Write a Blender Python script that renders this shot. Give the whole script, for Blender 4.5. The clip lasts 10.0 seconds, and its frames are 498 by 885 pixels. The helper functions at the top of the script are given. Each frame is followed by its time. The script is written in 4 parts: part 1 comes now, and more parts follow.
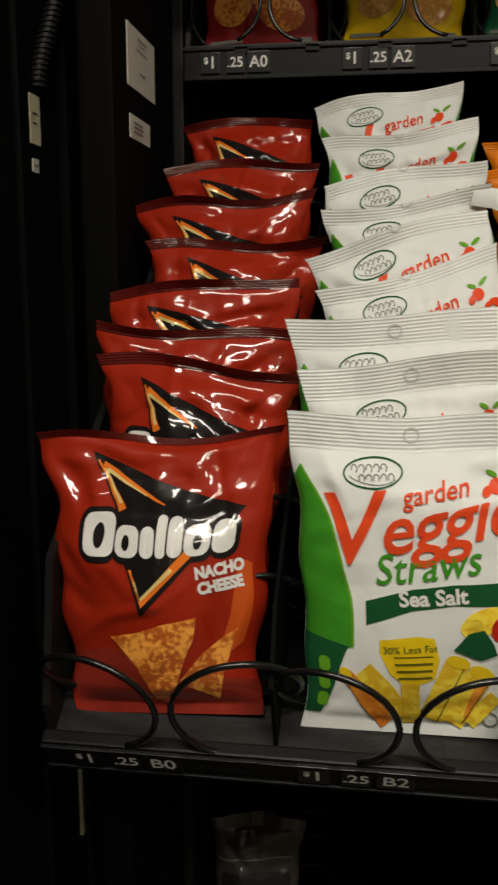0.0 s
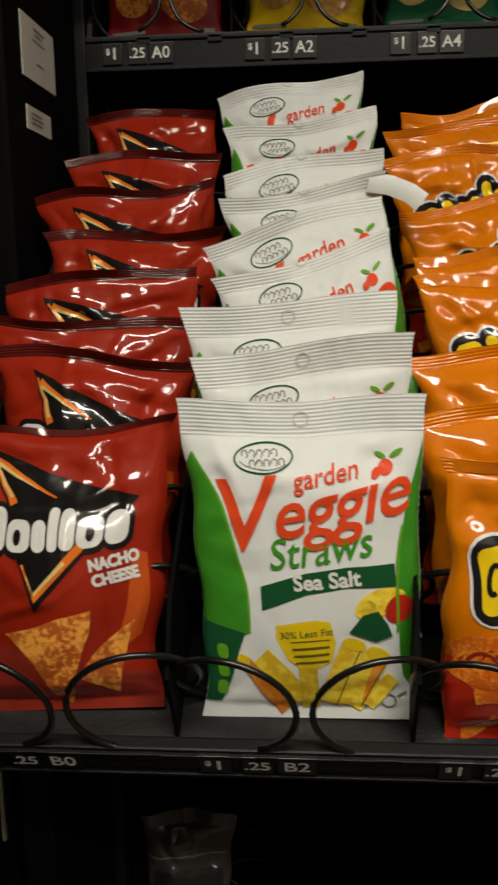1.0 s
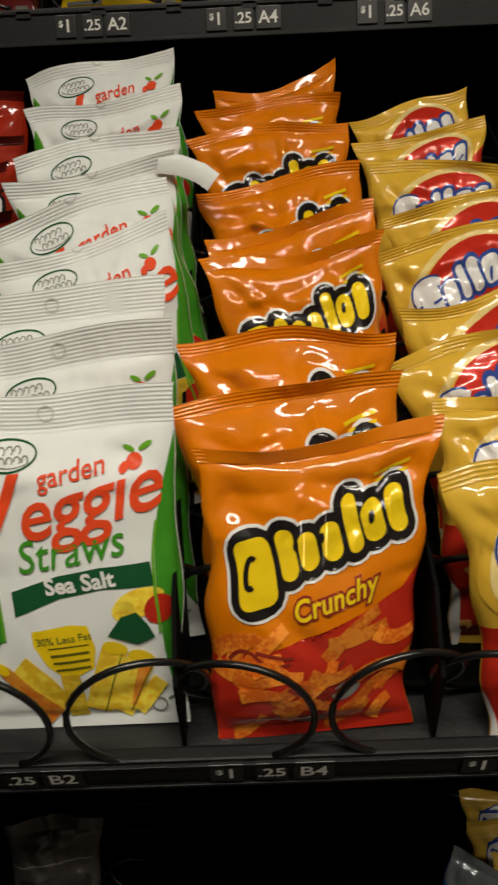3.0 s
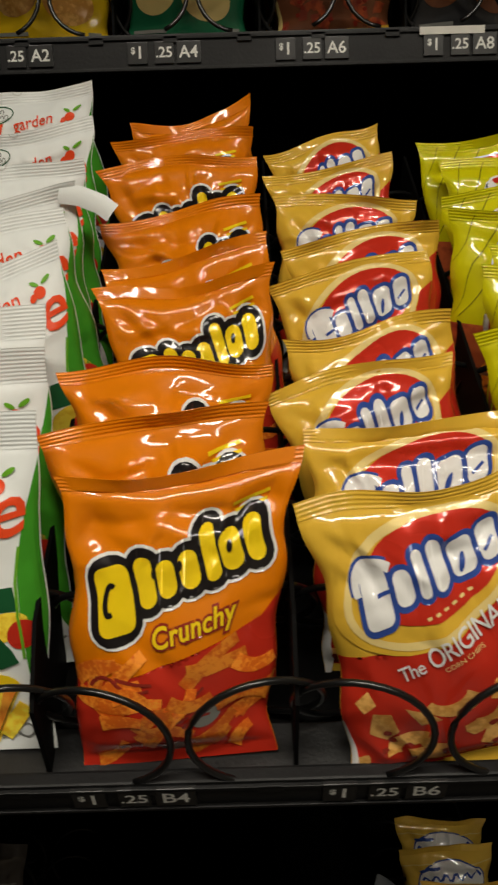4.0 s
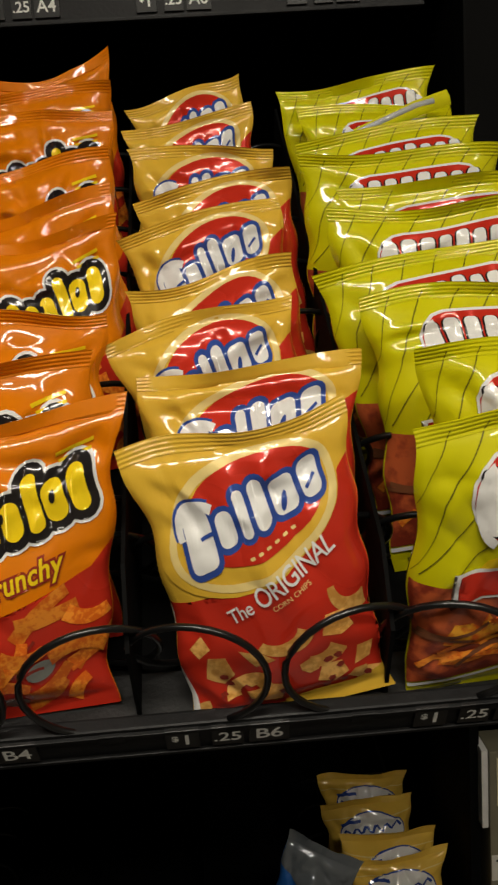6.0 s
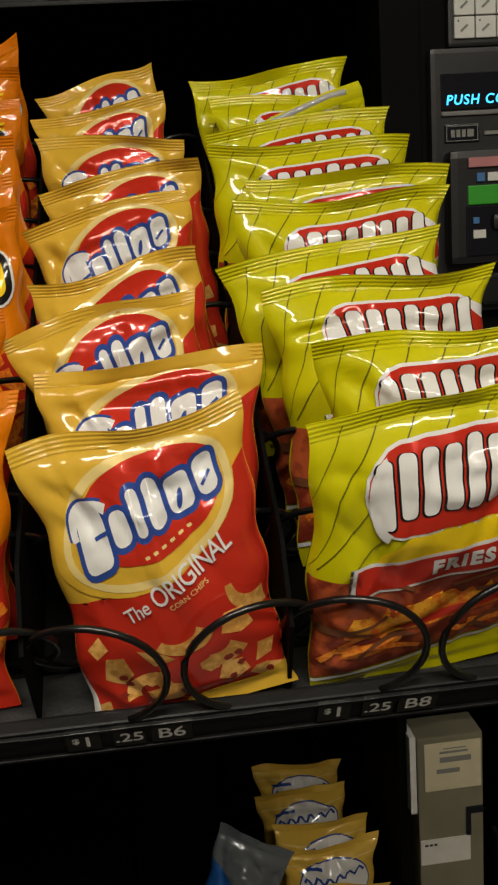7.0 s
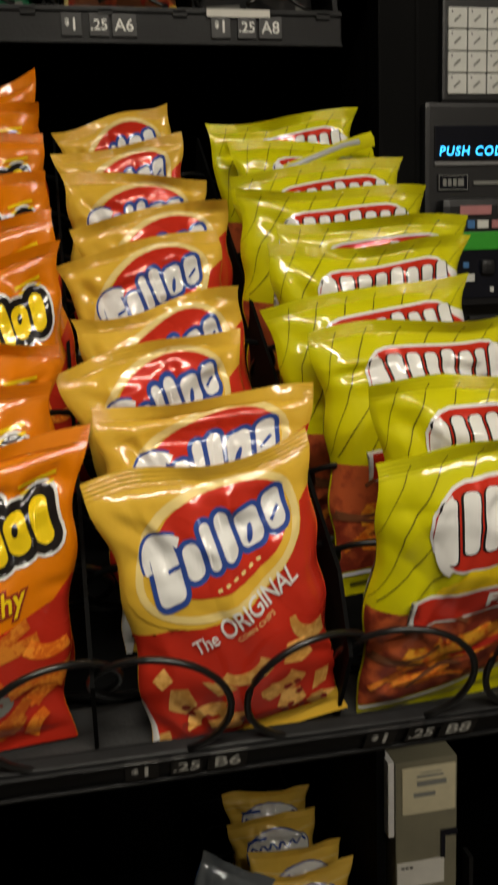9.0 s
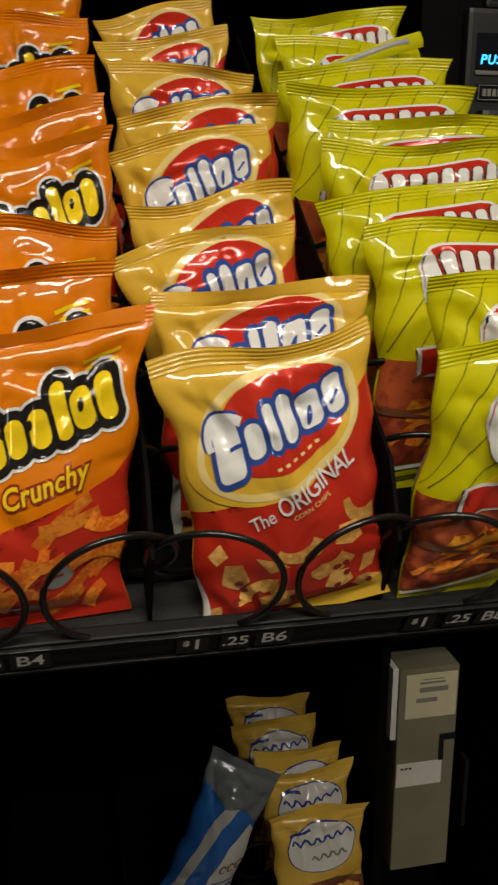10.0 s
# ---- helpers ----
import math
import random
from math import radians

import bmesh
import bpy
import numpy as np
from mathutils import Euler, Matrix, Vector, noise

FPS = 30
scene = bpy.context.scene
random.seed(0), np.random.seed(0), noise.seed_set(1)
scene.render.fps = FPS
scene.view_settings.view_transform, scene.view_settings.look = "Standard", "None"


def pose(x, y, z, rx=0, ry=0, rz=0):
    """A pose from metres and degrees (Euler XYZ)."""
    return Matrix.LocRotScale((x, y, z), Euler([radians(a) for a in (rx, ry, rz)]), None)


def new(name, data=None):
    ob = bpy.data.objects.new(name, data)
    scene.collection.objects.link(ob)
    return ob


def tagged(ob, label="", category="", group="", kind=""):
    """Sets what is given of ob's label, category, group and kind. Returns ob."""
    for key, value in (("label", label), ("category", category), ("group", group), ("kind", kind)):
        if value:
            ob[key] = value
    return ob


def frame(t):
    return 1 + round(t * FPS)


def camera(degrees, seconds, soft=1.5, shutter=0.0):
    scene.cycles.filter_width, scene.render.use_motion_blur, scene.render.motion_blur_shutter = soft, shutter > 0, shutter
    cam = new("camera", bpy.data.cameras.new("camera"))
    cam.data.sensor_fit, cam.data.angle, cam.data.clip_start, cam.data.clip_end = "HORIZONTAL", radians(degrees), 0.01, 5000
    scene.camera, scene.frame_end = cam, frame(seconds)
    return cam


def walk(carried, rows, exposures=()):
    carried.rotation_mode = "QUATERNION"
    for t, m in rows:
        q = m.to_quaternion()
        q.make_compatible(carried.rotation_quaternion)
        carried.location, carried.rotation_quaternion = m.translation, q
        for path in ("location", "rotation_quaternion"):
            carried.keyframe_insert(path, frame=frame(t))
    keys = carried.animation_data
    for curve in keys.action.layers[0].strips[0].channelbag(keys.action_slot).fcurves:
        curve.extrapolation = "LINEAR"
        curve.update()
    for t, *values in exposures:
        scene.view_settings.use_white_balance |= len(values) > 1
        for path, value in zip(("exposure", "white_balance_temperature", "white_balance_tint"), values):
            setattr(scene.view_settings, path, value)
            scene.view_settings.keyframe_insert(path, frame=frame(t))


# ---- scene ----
cam = camera(31.5, 10.0, soft=2.3, shutter=0.4)
METRES, EYE, TILT, LEAN, TURN = 0.53, 1.30, -10.47, 0.0, 8.2
ROWS = [
    (0.0, 0.0, 0.0, 0.0, 0.0, 0.0, -0.0),
    (0.5, 0.0244, -0.0012, -0.007, -2.32, 0.04, 0.7),
    (1.0, 0.0617, 0.0053, -0.0149, -3.46, -0.05, 1.64),
    (1.5, 0.1302, 0.0222, -0.0175, -5.64, -1.03, 2.9),
    (2.0, 0.1585, 0.0288, -0.0231, -5.82, -1.14, 3.08),
    (3.5, 0.3363, 0.03, -0.0196, -7.83, -0.31, 3.87),
    (4.0, 0.394, 0.0026, -0.0219, -8.02, 0.5, 3.14),
    (4.5, 0.4476, -0.0177, -0.0387, -9.63, 0.28, 3.6),
    (5.0, 0.4838, -0.0044, -0.0539, -9.58, -0.96, 4.48),
    (6.5, 0.5598, -0.0107, -0.0674, -11.63, -1.28, 6.74),
    (7.0, 0.5867, -0.0082, -0.0662, -13.92, -2.1, 6.39),
    (7.5, 0.5852, -0.0216, -0.0276, -14.06, 0.97, 6.88),
    (8.0, 0.5311, -0.0513, 0.0439, -14.28, 7.59, 5.83),
    (8.5, 0.4885, -0.0254, 0.0124, -16.45, 4.17, 5.96),
    (9.0, 0.4366, -0.002, -0.0374, -19.11, -1.03, 5.49),
    (9.5, 0.3962, 0.0039, -0.0798, -20.81, -4.65, 5.1),
    (10.0, 0.3545, 0.0069, -0.0822, -19.89, -5.42, 3.44),
]
walk(cam, [(t, pose(0, 0, EYE, TILT, LEAN, TURN) @ pose(METRES * x, METRES * y, METRES * z, 90 + pitch, roll, yaw)) for t, x, y, z, yaw, pitch, roll in ROWS])

# ---- light ----
world = bpy.data.worlds.new("world")
scene.world = world
world.use_nodes = True
world.node_tree.nodes["Background"].inputs[0].default_value = (0.9, 0.85, 0.75, 1)
world.node_tree.nodes["Background"].inputs[1].default_value = 0.004
scene.view_settings.exposure = 0.0
CEILING = 2.62


def ceiling_lamp(x, y, watts, w=0.18, l=1.15):
    lamp = bpy.data.lights.new("tube_light", "AREA")
    lamp.shape, lamp.size, lamp.size_y, lamp.energy, lamp.color = "RECTANGLE", l, w, watts, (1.0, 0.925, 0.79)
    ob = new("tube_light", lamp)
    ob.matrix_world = pose(x, y, CEILING - 0.075)
    return ob


ceiling_lamp(0.05, -0.62, 26.5)
ceiling_lamp(0.9, -1.35, 27.5)


# ---- materials ----
def mat(name, color, rough=0.5, metal=0.0, vary=0.12, scale=60.0, bump=0.0, bump_scale=300.0, spec=0.5, coat=0.0, emit=None, power=0.0, second=None, rough_vary=0.0, piece=0.0, crumple=0.0):
    m = bpy.data.materials.new(name)
    m.use_nodes = True
    nt = m.node_tree
    b = nt.nodes["Principled BSDF"]
    b.inputs["Roughness"].default_value = rough
    b.inputs["Metallic"].default_value = metal
    b.inputs["Specular IOR Level"].default_value = spec
    b.inputs["Coat Weight"].default_value = coat
    b.inputs["Coat Roughness"].default_value = 0.07
    tc = nt.nodes.new("ShaderNodeTexCoord")
    n1 = nt.nodes.new("ShaderNodeTexNoise")
    n1.inputs["Scale"].default_value, n1.inputs["Detail"].default_value = scale, 6
    nt.links.new(tc.outputs["Object"], n1.inputs["Vector"])
    n2 = nt.nodes.new("ShaderNodeTexNoise")
    n2.inputs["Scale"].default_value, n2.inputs["Detail"].default_value = scale * 0.14, 3
    nt.links.new(tc.outputs["Object"], n2.inputs["Vector"])
    add = nt.nodes.new("ShaderNodeMath")
    add.operation = "MULTIPLY_ADD"
    nt.links.new(n1.outputs["Fac"], add.inputs[0])
    add.inputs[1].default_value = 0.5
    half = nt.nodes.new("ShaderNodeMath")
    half.operation = "MULTIPLY"
    nt.links.new(n2.outputs["Fac"], half.inputs[0])
    half.inputs[1].default_value = 0.5
    nt.links.new(half.outputs[0], add.inputs[2])
    ramp = nt.nodes.new("ShaderNodeValToRGB")
    c = Vector(color)
    lo, hi, spread = c * (1 - vary), c * (1 + vary), 0.14
    if second:
        lo, hi = c, Vector(second)
        spread = 0.05
    ramp.color_ramp.elements[0].position, ramp.color_ramp.elements[1].position = 0.5 - spread, 0.5 + spread
    ramp.color_ramp.elements[0].color = (*lo, 1)
    ramp.color_ramp.elements[1].color = (*[min(1, v) for v in hi], 1)
    nt.links.new(add.outputs[0], ramp.inputs[0])
    tint = ramp.outputs[0]
    if piece:
        info = nt.nodes.new("ShaderNodeObjectInfo")
        rng = nt.nodes.new("ShaderNodeMapRange")
        rng.inputs["To Min"].default_value, rng.inputs["To Max"].default_value = 1 - piece, 1 + piece
        nt.links.new(info.outputs["Random"], rng.inputs["Value"])
        hsv = nt.nodes.new("ShaderNodeHueSaturation")
        nt.links.new(rng.outputs[0], hsv.inputs["Value"])
        nt.links.new(tint, hsv.inputs["Color"])
        tint = hsv.outputs[0]
    nt.links.new(tint, b.inputs["Base Color"])
    if rough_vary:
        mr = nt.nodes.new("ShaderNodeMapRange")
        mr.inputs["From Min"].default_value, mr.inputs["From Max"].default_value = 0.3, 0.7
        mr.inputs["To Min"].default_value, mr.inputs["To Max"].default_value = max(0.02, rough - rough_vary), rough + rough_vary
        nt.links.new(n2.outputs["Fac"], mr.inputs["Value"])
        nt.links.new(mr.outputs[0], b.inputs["Roughness"])
    if bump:
        nb = nt.nodes.new("ShaderNodeTexNoise")
        nb.inputs["Scale"].default_value, nb.inputs["Detail"].default_value = bump_scale, 4
        nt.links.new(tc.outputs["Object"], nb.inputs["Vector"])
        bn = nt.nodes.new("ShaderNodeBump")
        bn.inputs["Strength"].default_value, bn.inputs["Distance"].default_value = bump, 0.002
        nt.links.new(nb.outputs["Fac"], bn.inputs["Height"])
        out = bn.outputs[0]
        if crumple:
            warp = nt.nodes.new("ShaderNodeTexNoise")
            warp.inputs["Scale"].default_value, warp.inputs["Detail"].default_value = 14, 2
            nt.links.new(tc.outputs["Object"], warp.inputs["Vector"])
            mix = nt.nodes.new("ShaderNodeVectorMath")
            mix.operation = "MULTIPLY_ADD"
            nt.links.new(warp.outputs["Color"], mix.inputs[0])
            mix.inputs[1].default_value = (0.05, 0.05, 0.05)
            nt.links.new(tc.outputs["Object"], mix.inputs[2])
            cell = nt.nodes.new("ShaderNodeTexVoronoi")
            cell.inputs["Scale"].default_value = 26
            nt.links.new(mix.outputs[0], cell.inputs["Vector"])
            b2 = nt.nodes.new("ShaderNodeBump")
            b2.inputs["Strength"].default_value, b2.inputs["Distance"].default_value = crumple, 0.004
            nt.links.new(cell.outputs["Distance"], b2.inputs["Height"])
            nt.links.new(out, b2.inputs["Normal"])
            out = b2.outputs[0]
        nt.links.new(out, b.inputs["Normal"])
        nt.links.new(out, b.inputs["Coat Normal"])
    if emit:
        b.inputs["Emission Color"].default_value = (*emit, 1)
        b.inputs["Emission Strength"].default_value = power
    return m


def film(name, color, rough=0.45, metal=0.0, vary=0.06, coat=0.95):
    """Printed, slightly metallised snack-bag film."""
    return mat(name, color, rough, metal, vary, 45, 0.06, 70, 0.10, coat, rough_vary=0.06, crumple=0.2)


RED_FILM = film("red_film", (0.33, 0.020, 0.006))
WHITE_FILM = film("white_film", (0.76, 0.785, 0.765), 0.42, 0.0, 0.03, 0.05)
ORANGE_FILM = film("orange_film", (0.72, 0.195, 0.001))
YELLOW_FILM = film("golden_film", (0.70, 0.425, 0.040))
LIME_FILM = film("lime_film", (0.60, 0.56, 0.003))
AMBER_FILM = film("amber_film", (0.36, 0.19, 0.02))
COOKIE_FILM = film("cookie_film", (0.76, 0.48, 0.07))
MAROON_FILM = film("maroon_film", (0.085, 0.006, 0.004))
GREEN_FILM = film("green_film", (0.012, 0.14, 0.06))
BLACK_FILM = film("black_film", (0.03, 0.03, 0.032))
CRIMSON_FILM = film("crimson_film", (0.24, 0.014, 0.016))
LEMON_FILM = film("lemon_film", (0.80, 0.52, 0.01))
CLEAR_FILM = film("clear_film", (0.16, 0.18, 0.20), 0.2, 0.2)
BLUE_FILM = film("blue_film", (0.02, 0.12, 0.42))
BROWN_FILM = film("brown_film", (0.07, 0.062, 0.058))
INK_BLACK = film("ink_black", (0.012, 0.010, 0.010), 0.3, 0.0)
INK_WHITE = film("ink_white", (0.78, 0.77, 0.74), 0.3, 0.0, 0.03)
INK_RED = film("ink_red", (0.56, 0.030, 0.014), 0.27, 0.1)
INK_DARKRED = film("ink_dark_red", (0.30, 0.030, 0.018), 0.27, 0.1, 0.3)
INK_ORANGE = film("ink_orange", (0.85, 0.20, 0.02), 0.3, 0.05)
INK_SCARLET = film("ink_scarlet", (0.78, 0.075, 0.02), 0.35, 0.0, 0.06, 0.06)
INK_YELLOW = film("ink_yellow", (0.88, 0.62, 0.01), 0.3, 0.05)
INK_CREAM = film("ink_cream", (0.80, 0.62, 0.24), 0.3, 0.05)
INK_GREEN = film("ink_green", (0.05, 0.27, 0.02), 0.33, 0.0, 0.2, 0.06)
INK_DARKGREEN = film("ink_dark_green", (0.012, 0.085, 0.03), 0.33, 0.0, 0.06, 0.06)
INK_LEAF = film("ink_leaf", (0.13, 0.36, 0.02), 0.33, 0.0, 0.06, 0.06)
INK_BLUE = film("ink_blue", (0.03, 0.07, 0.30), 0.3, 0.0)
INK_SILVER = film("ink_silver", (0.42, 0.42, 0.40))
INK_PALE = film("ink_pale", (0.60, 0.60, 0.57), 0.4, 0.0, 0.06, 0.06)
INK_GLOW = film("ink_warm_red", (0.55, 0.085, 0.012))
INK_GREY = film("ink_grey", (0.22, 0.22, 0.20), 0.35, 0.0, 0.06, 0.06)
INK_OLIVE = film("ink_olive", (0.13, 0.12, 0.01), 0.35, 0.0)
INK_BROWN = film("ink_brown", (0.20, 0.07, 0.03), 0.35, 0.0, 0.3)
CHIP = mat("chip_print", (0.45, 0.10, 0.015), 0.3, 0.0, 0.3, 300, second=(0.85, 0.36, 0.06), coat=0.2, piece=0.28)
CORN = mat("corn_chip_print", (0.60, 0.28, 0.055), 0.3, 0.0, 0.3, 260, second=(0.82, 0.46, 0.13), coat=0.2, piece=0.28)
PUFF = mat("puff_print", (0.70, 0.13, 0.01), 0.3, 0.0, 0.3, 380, second=(0.92, 0.30, 0.03), coat=0.2, piece=0.28)
STRAW_Y = mat("straw_print", (0.75, 0.47, 0.02), 0.35, 0.0, 0.2, 200, second=(0.88, 0.68, 0.06), piece=0.28)
STRAW_O = mat("carrot_print", (0.78, 0.22, 0.02), 0.35, 0.0, 0.2, 200, second=(0.9, 0.36, 0.04), piece=0.28)
HOT = mat("hot_fries_print", (0.22, 0.03, 0.014), 0.28, 0.0, 0.3, 120, second=(0.50, 0.10, 0.03), coat=0.2)
FLAME = mat("flame_print", (0.70, 0.12, 0.01), 0.3, 0.0, 0.3, 200, second=(0.92, 0.42, 0.03))
BLACK_METAL = mat("black_painted_steel", (0.007, 0.007, 0.007), 0.5, 0.0, 0.25, 40, 0.12, 500, 0.25, rough_vary=0.1)
# lighter copy of the pan's steel, for the lit front lip
PAN_METAL = mat("lit_pan_steel", (0.012, 0.012, 0.012), 0.38, 0.0, 0.35, 50, 0.15, 400, 0.4, rough_vary=0.1)
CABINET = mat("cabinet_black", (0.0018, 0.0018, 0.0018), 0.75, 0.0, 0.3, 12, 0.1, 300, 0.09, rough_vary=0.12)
RAIL = mat("rail_plastic", (0.006, 0.006, 0.0063), 0.45, 0.0, 0.2, 60, 0.1, 300, 0.22, rough_vary=0.1)
TILE = mat("label_tile_black", (0.008, 0.008, 0.008), 0.3, 0.0, 0.2, 60)
WIRE = mat("black_wire", (0.005, 0.005, 0.005), 0.3, 0.0, 0.2, 60, coat=0.2)
PRICE_WHITE = mat("price_white", (0.72, 0.72, 0.68), 0.5, 0.0, 0.08, 150)
PAPER = mat("label_paper", (0.66, 0.64, 0.58), 0.7, 0.0, 0.06, 60)
PAPER_OLD = mat("cream_label_paper", (0.60, 0.54, 0.36), 0.7, 0.0, 0.08, 60)
NOTICE = mat("yellow_notice", (0.90, 0.80, 0.0), 0.6, 0.0, 0.05, 30, spec=0.15)
PRINT = mat("print_ink", (0.03, 0.03, 0.03), 0.6)
PANEL = mat("panel_plastic", (0.008, 0.008, 0.009), 0.42, 0.0, 0.2, 30, 0.12, 600, rough_vary=0.08)
PANEL_GREY = mat("panel_grey", (0.010, 0.010, 0.011), 0.4, 0.0, 0.2, 30, 0.1, 500)
KEY = mat("key_white", (0.62, 0.62, 0.58), 0.45, 0.0, 0.06, 60)
TAN = mat("tan_steel", (0.20, 0.185, 0.125), 0.5, 0.0, 0.12, 25, 0.1, 400, rough_vary=0.08)
GREEN_STRIP = mat("green_strip", (0.03, 0.26, 0.02), 0.4, emit=(0.05, 0.6, 0.03), power=0.05)
SCREEN = mat("display_black", (0.006, 0.007, 0.012), 0.15)
GLOW = mat("display_glow", (0.05, 0.3, 0.6), 0.4, emit=(0.04, 0.50, 1.0), power=2.2)
DARK_BLUE = mat("blue_sticker", (0.05, 0.16, 0.36), 0.5)
PINK = mat("faded_red_sticker", (0.42, 0.17, 0.17), 0.5)
WALL = mat("wall_paint", (0.20, 0.17, 0.13), 0.75, 0.0, 0.06, 3, 0.2, 120)
CEIL = mat("ceiling_tile", (0.62, 0.58, 0.50), 0.85, 0.0, 0.06, 9, 0.3, 150)
FLOOR = mat("floor_vinyl", (0.06, 0.05, 0.04), 0.4, 0.0, 0.2, 6, 0.05, 200)
WHITE_METAL = mat("white_enamel", (0.70, 0.69, 0.66), 0.4)
TUBE = mat("lamp_diffuser", (0.9, 0.88, 0.82), 0.5, emit=(1.0, 0.87, 0.68), power=5.0)
GLASS = bpy.data.materials.new("door_glass")
GLASS.use_nodes = True
g = GLASS.node_tree.nodes["Principled BSDF"]
g.inputs["Transmission Weight"].default_value, g.inputs["Roughness"].default_value, g.inputs["IOR"].default_value = 1.0, 0.02, 1.45


# ---- mesh helpers ----
def part(name, bm, material, parent=None, label="", smooth=False):
    me = bpy.data.meshes.new(name)
    bm.to_mesh(me)
    bm.free()
    return mesh_part(name, me, material, parent, label, smooth)


def mesh_part(name, me, material, parent=None, label="", smooth=False):
    me.materials.append(material)
    if smooth:
        me.polygons.foreach_set("use_smooth", [True] * len(me.polygons))
    ob = new(name, me)
    if parent:
        ob.parent = parent
    if label:
        ob["label"] = label
    return ob


def empty(name, m=None):
    ob = new(name)
    ob.empty_display_size = 0.05
    if m is not None:
        ob.matrix_world = m
    return ob


def box(x0, x1, y0, y1, z0, z1, bevel=0.0, bm=None):
    bm = bm or bmesh.new()
    r = bmesh.ops.create_cube(bm, size=1.0, matrix=Matrix.LocRotScale(((x0 + x1) / 2, (y0 + y1) / 2, (z0 + z1) / 2), None, (x1 - x0, y1 - y0, z1 - z0)))
    if bevel:
        edges = list({e for v in r["verts"] for e in v.link_edges})
        bmesh.ops.bevel(bm, geom=edges, offset=bevel, segments=2, affect="EDGES", profile=0.7)
    return bm


def tube(points, radius, sides=8):
    """A closed-ended tube along points."""
    pts = [Vector(p) for p in points]
    verts, faces = [], []
    ref = Vector((0.31, 0.2, 0.93))
    for i, p in enumerate(pts):
        d = (pts[min(i + 1, len(pts) - 1)] - pts[max(i - 1, 0)]).normalized()
        a = d.cross(ref).normalized()
        b = d.cross(a)
        for k in range(sides):
            w = 2 * math.pi * k / sides
            verts.append(p + (a * math.cos(w) + b * math.sin(w)) * radius)
    for i in range(len(pts) - 1):
        for k in range(sides):
            a, b = i * sides + k, i * sides + (k + 1) % sides
            faces.append((a, b, b + sides, a + sides))
    faces.append(tuple(range(sides))[::-1])
    n = (len(pts) - 1) * sides
    faces.append(tuple(range(n, n + sides)))
    me = bpy.data.meshes.new("tube")
    me.from_pydata([tuple(v) for v in verts], [], faces)
    return me


def flat_text(body, size, offset=0.0, shear=0.0, spacing=1.0):
    """Vertices and faces of a line of lettering, centred on the origin in the xy plane."""
    cu = bpy.data.curves.new("lettering", "FONT")
    cu.body, cu.size, cu.offset, cu.shear, cu.space_character = body, size, offset, shear, spacing
    cu.align_x, cu.align_y, cu.resolution_u = "CENTER", "CENTER", 3
    ob = new("lettering", cu)
    bpy.context.view_layer.update()
    me = ob.evaluated_get(bpy.context.evaluated_depsgraph_get()).to_mesh()
    v = [tuple(p.co.xy) for p in me.vertices]
    f = [tuple(p.vertices) for p in me.polygons]
    bpy.data.objects.remove(ob)
    bpy.data.curves.remove(cu)
    return v, f


def lettering(body, size, m, material, parent, offset=0.0, shear=0.0, spacing=1.0):
    """Lettering in the xy plane of m, as a part."""
    v, f = flat_text(body, size, offset, shear, spacing)
    me = bpy.data.meshes.new("lettering")
    me.from_pydata([tuple(m @ Vector((a, b, 0))) for a, b in v], [], f)
    return mesh_part("lettering", me, material, parent)


def bars(rows, m, material, parent, name="printed_line"):
    """Plain bars for lines of small print: (x0, x1, y0, y1) in the plane of m."""
    bm = bmesh.new()
    for x0, x1, y0, y1 in rows:
        bm.faces.new([bm.verts.new(m @ Vector(p)) for p in ((x0, y0, 0), (x1, y0, 0), (x1, y1, 0), (x0, y1, 0))])
    return part(name, bm, material, parent)


# ---- flat artwork for the bags: shapes as (vertices, faces) in metres ----
def poly(*pts):
    return [tuple(p) for p in pts], [tuple(range(len(pts)))]


def ellipse(cx, cz, rx, rz, turn=0.0, n=36):
    c, s = math.cos(radians(turn)), math.sin(radians(turn))
    return poly(*[(cx + rx * math.cos(a) * c - rz * math.sin(a) * s, cz + rx * math.cos(a) * s + rz * math.sin(a) * c) for a in (2 * math.pi * k / n for k in range(n))])


def ring(cx, cz, rx, rz, wide, turn=0.0, n=40):
    o, i = ellipse(cx, cz, rx, rz, turn, n)[0], ellipse(cx, cz, rx - wide, rz - wide, turn, n)[0]
    return o + i, [(k, (k + 1) % n, n + (k + 1) % n, n + k) for k in range(n)]


def rounded(cx, cz, w, h, r, turn=0.0, shear=0.0):
    r = min(r, w / 2, h / 2)
    out = []
    for q, (sx, sz) in enumerate(((1, 1), (-1, 1), (-1, -1), (1, -1))):
        for k in range(5):
            a = math.pi / 2 * (q + k / 4)
            out.append((sx * (w / 2 - r) + r * math.cos(a), sz * (h / 2 - r) + r * math.sin(a)))
    c, s = math.cos(radians(turn)), math.sin(radians(turn))
    return poly(*[(cx + (x + shear * z) * c - z * s, cz + (x + shear * z) * s + z * c) for x, z in out])


def stroke(pts, wide):
    """A band of the given width along a line; wide may taper as (start, end)."""
    w0, w1 = wide if isinstance(wide, tuple) else (wide, wide)
    n = len(pts)
    left, right = [], []
    for i, p in enumerate(pts):
        a, b = Vector(pts[max(i - 1, 0)]), Vector(pts[min(i + 1, n - 1)])
        d = (b - a).normalized()
        w = (w0 + (w1 - w0) * i / (n - 1)) / 2
        left.append((p[0] - d.y * w, p[1] + d.x * w))
        right.append((p[0] + d.y * w, p[1] - d.x * w))
    return left + right, [(i, i + 1, n + i + 1, n + i) for i in range(n - 1)]


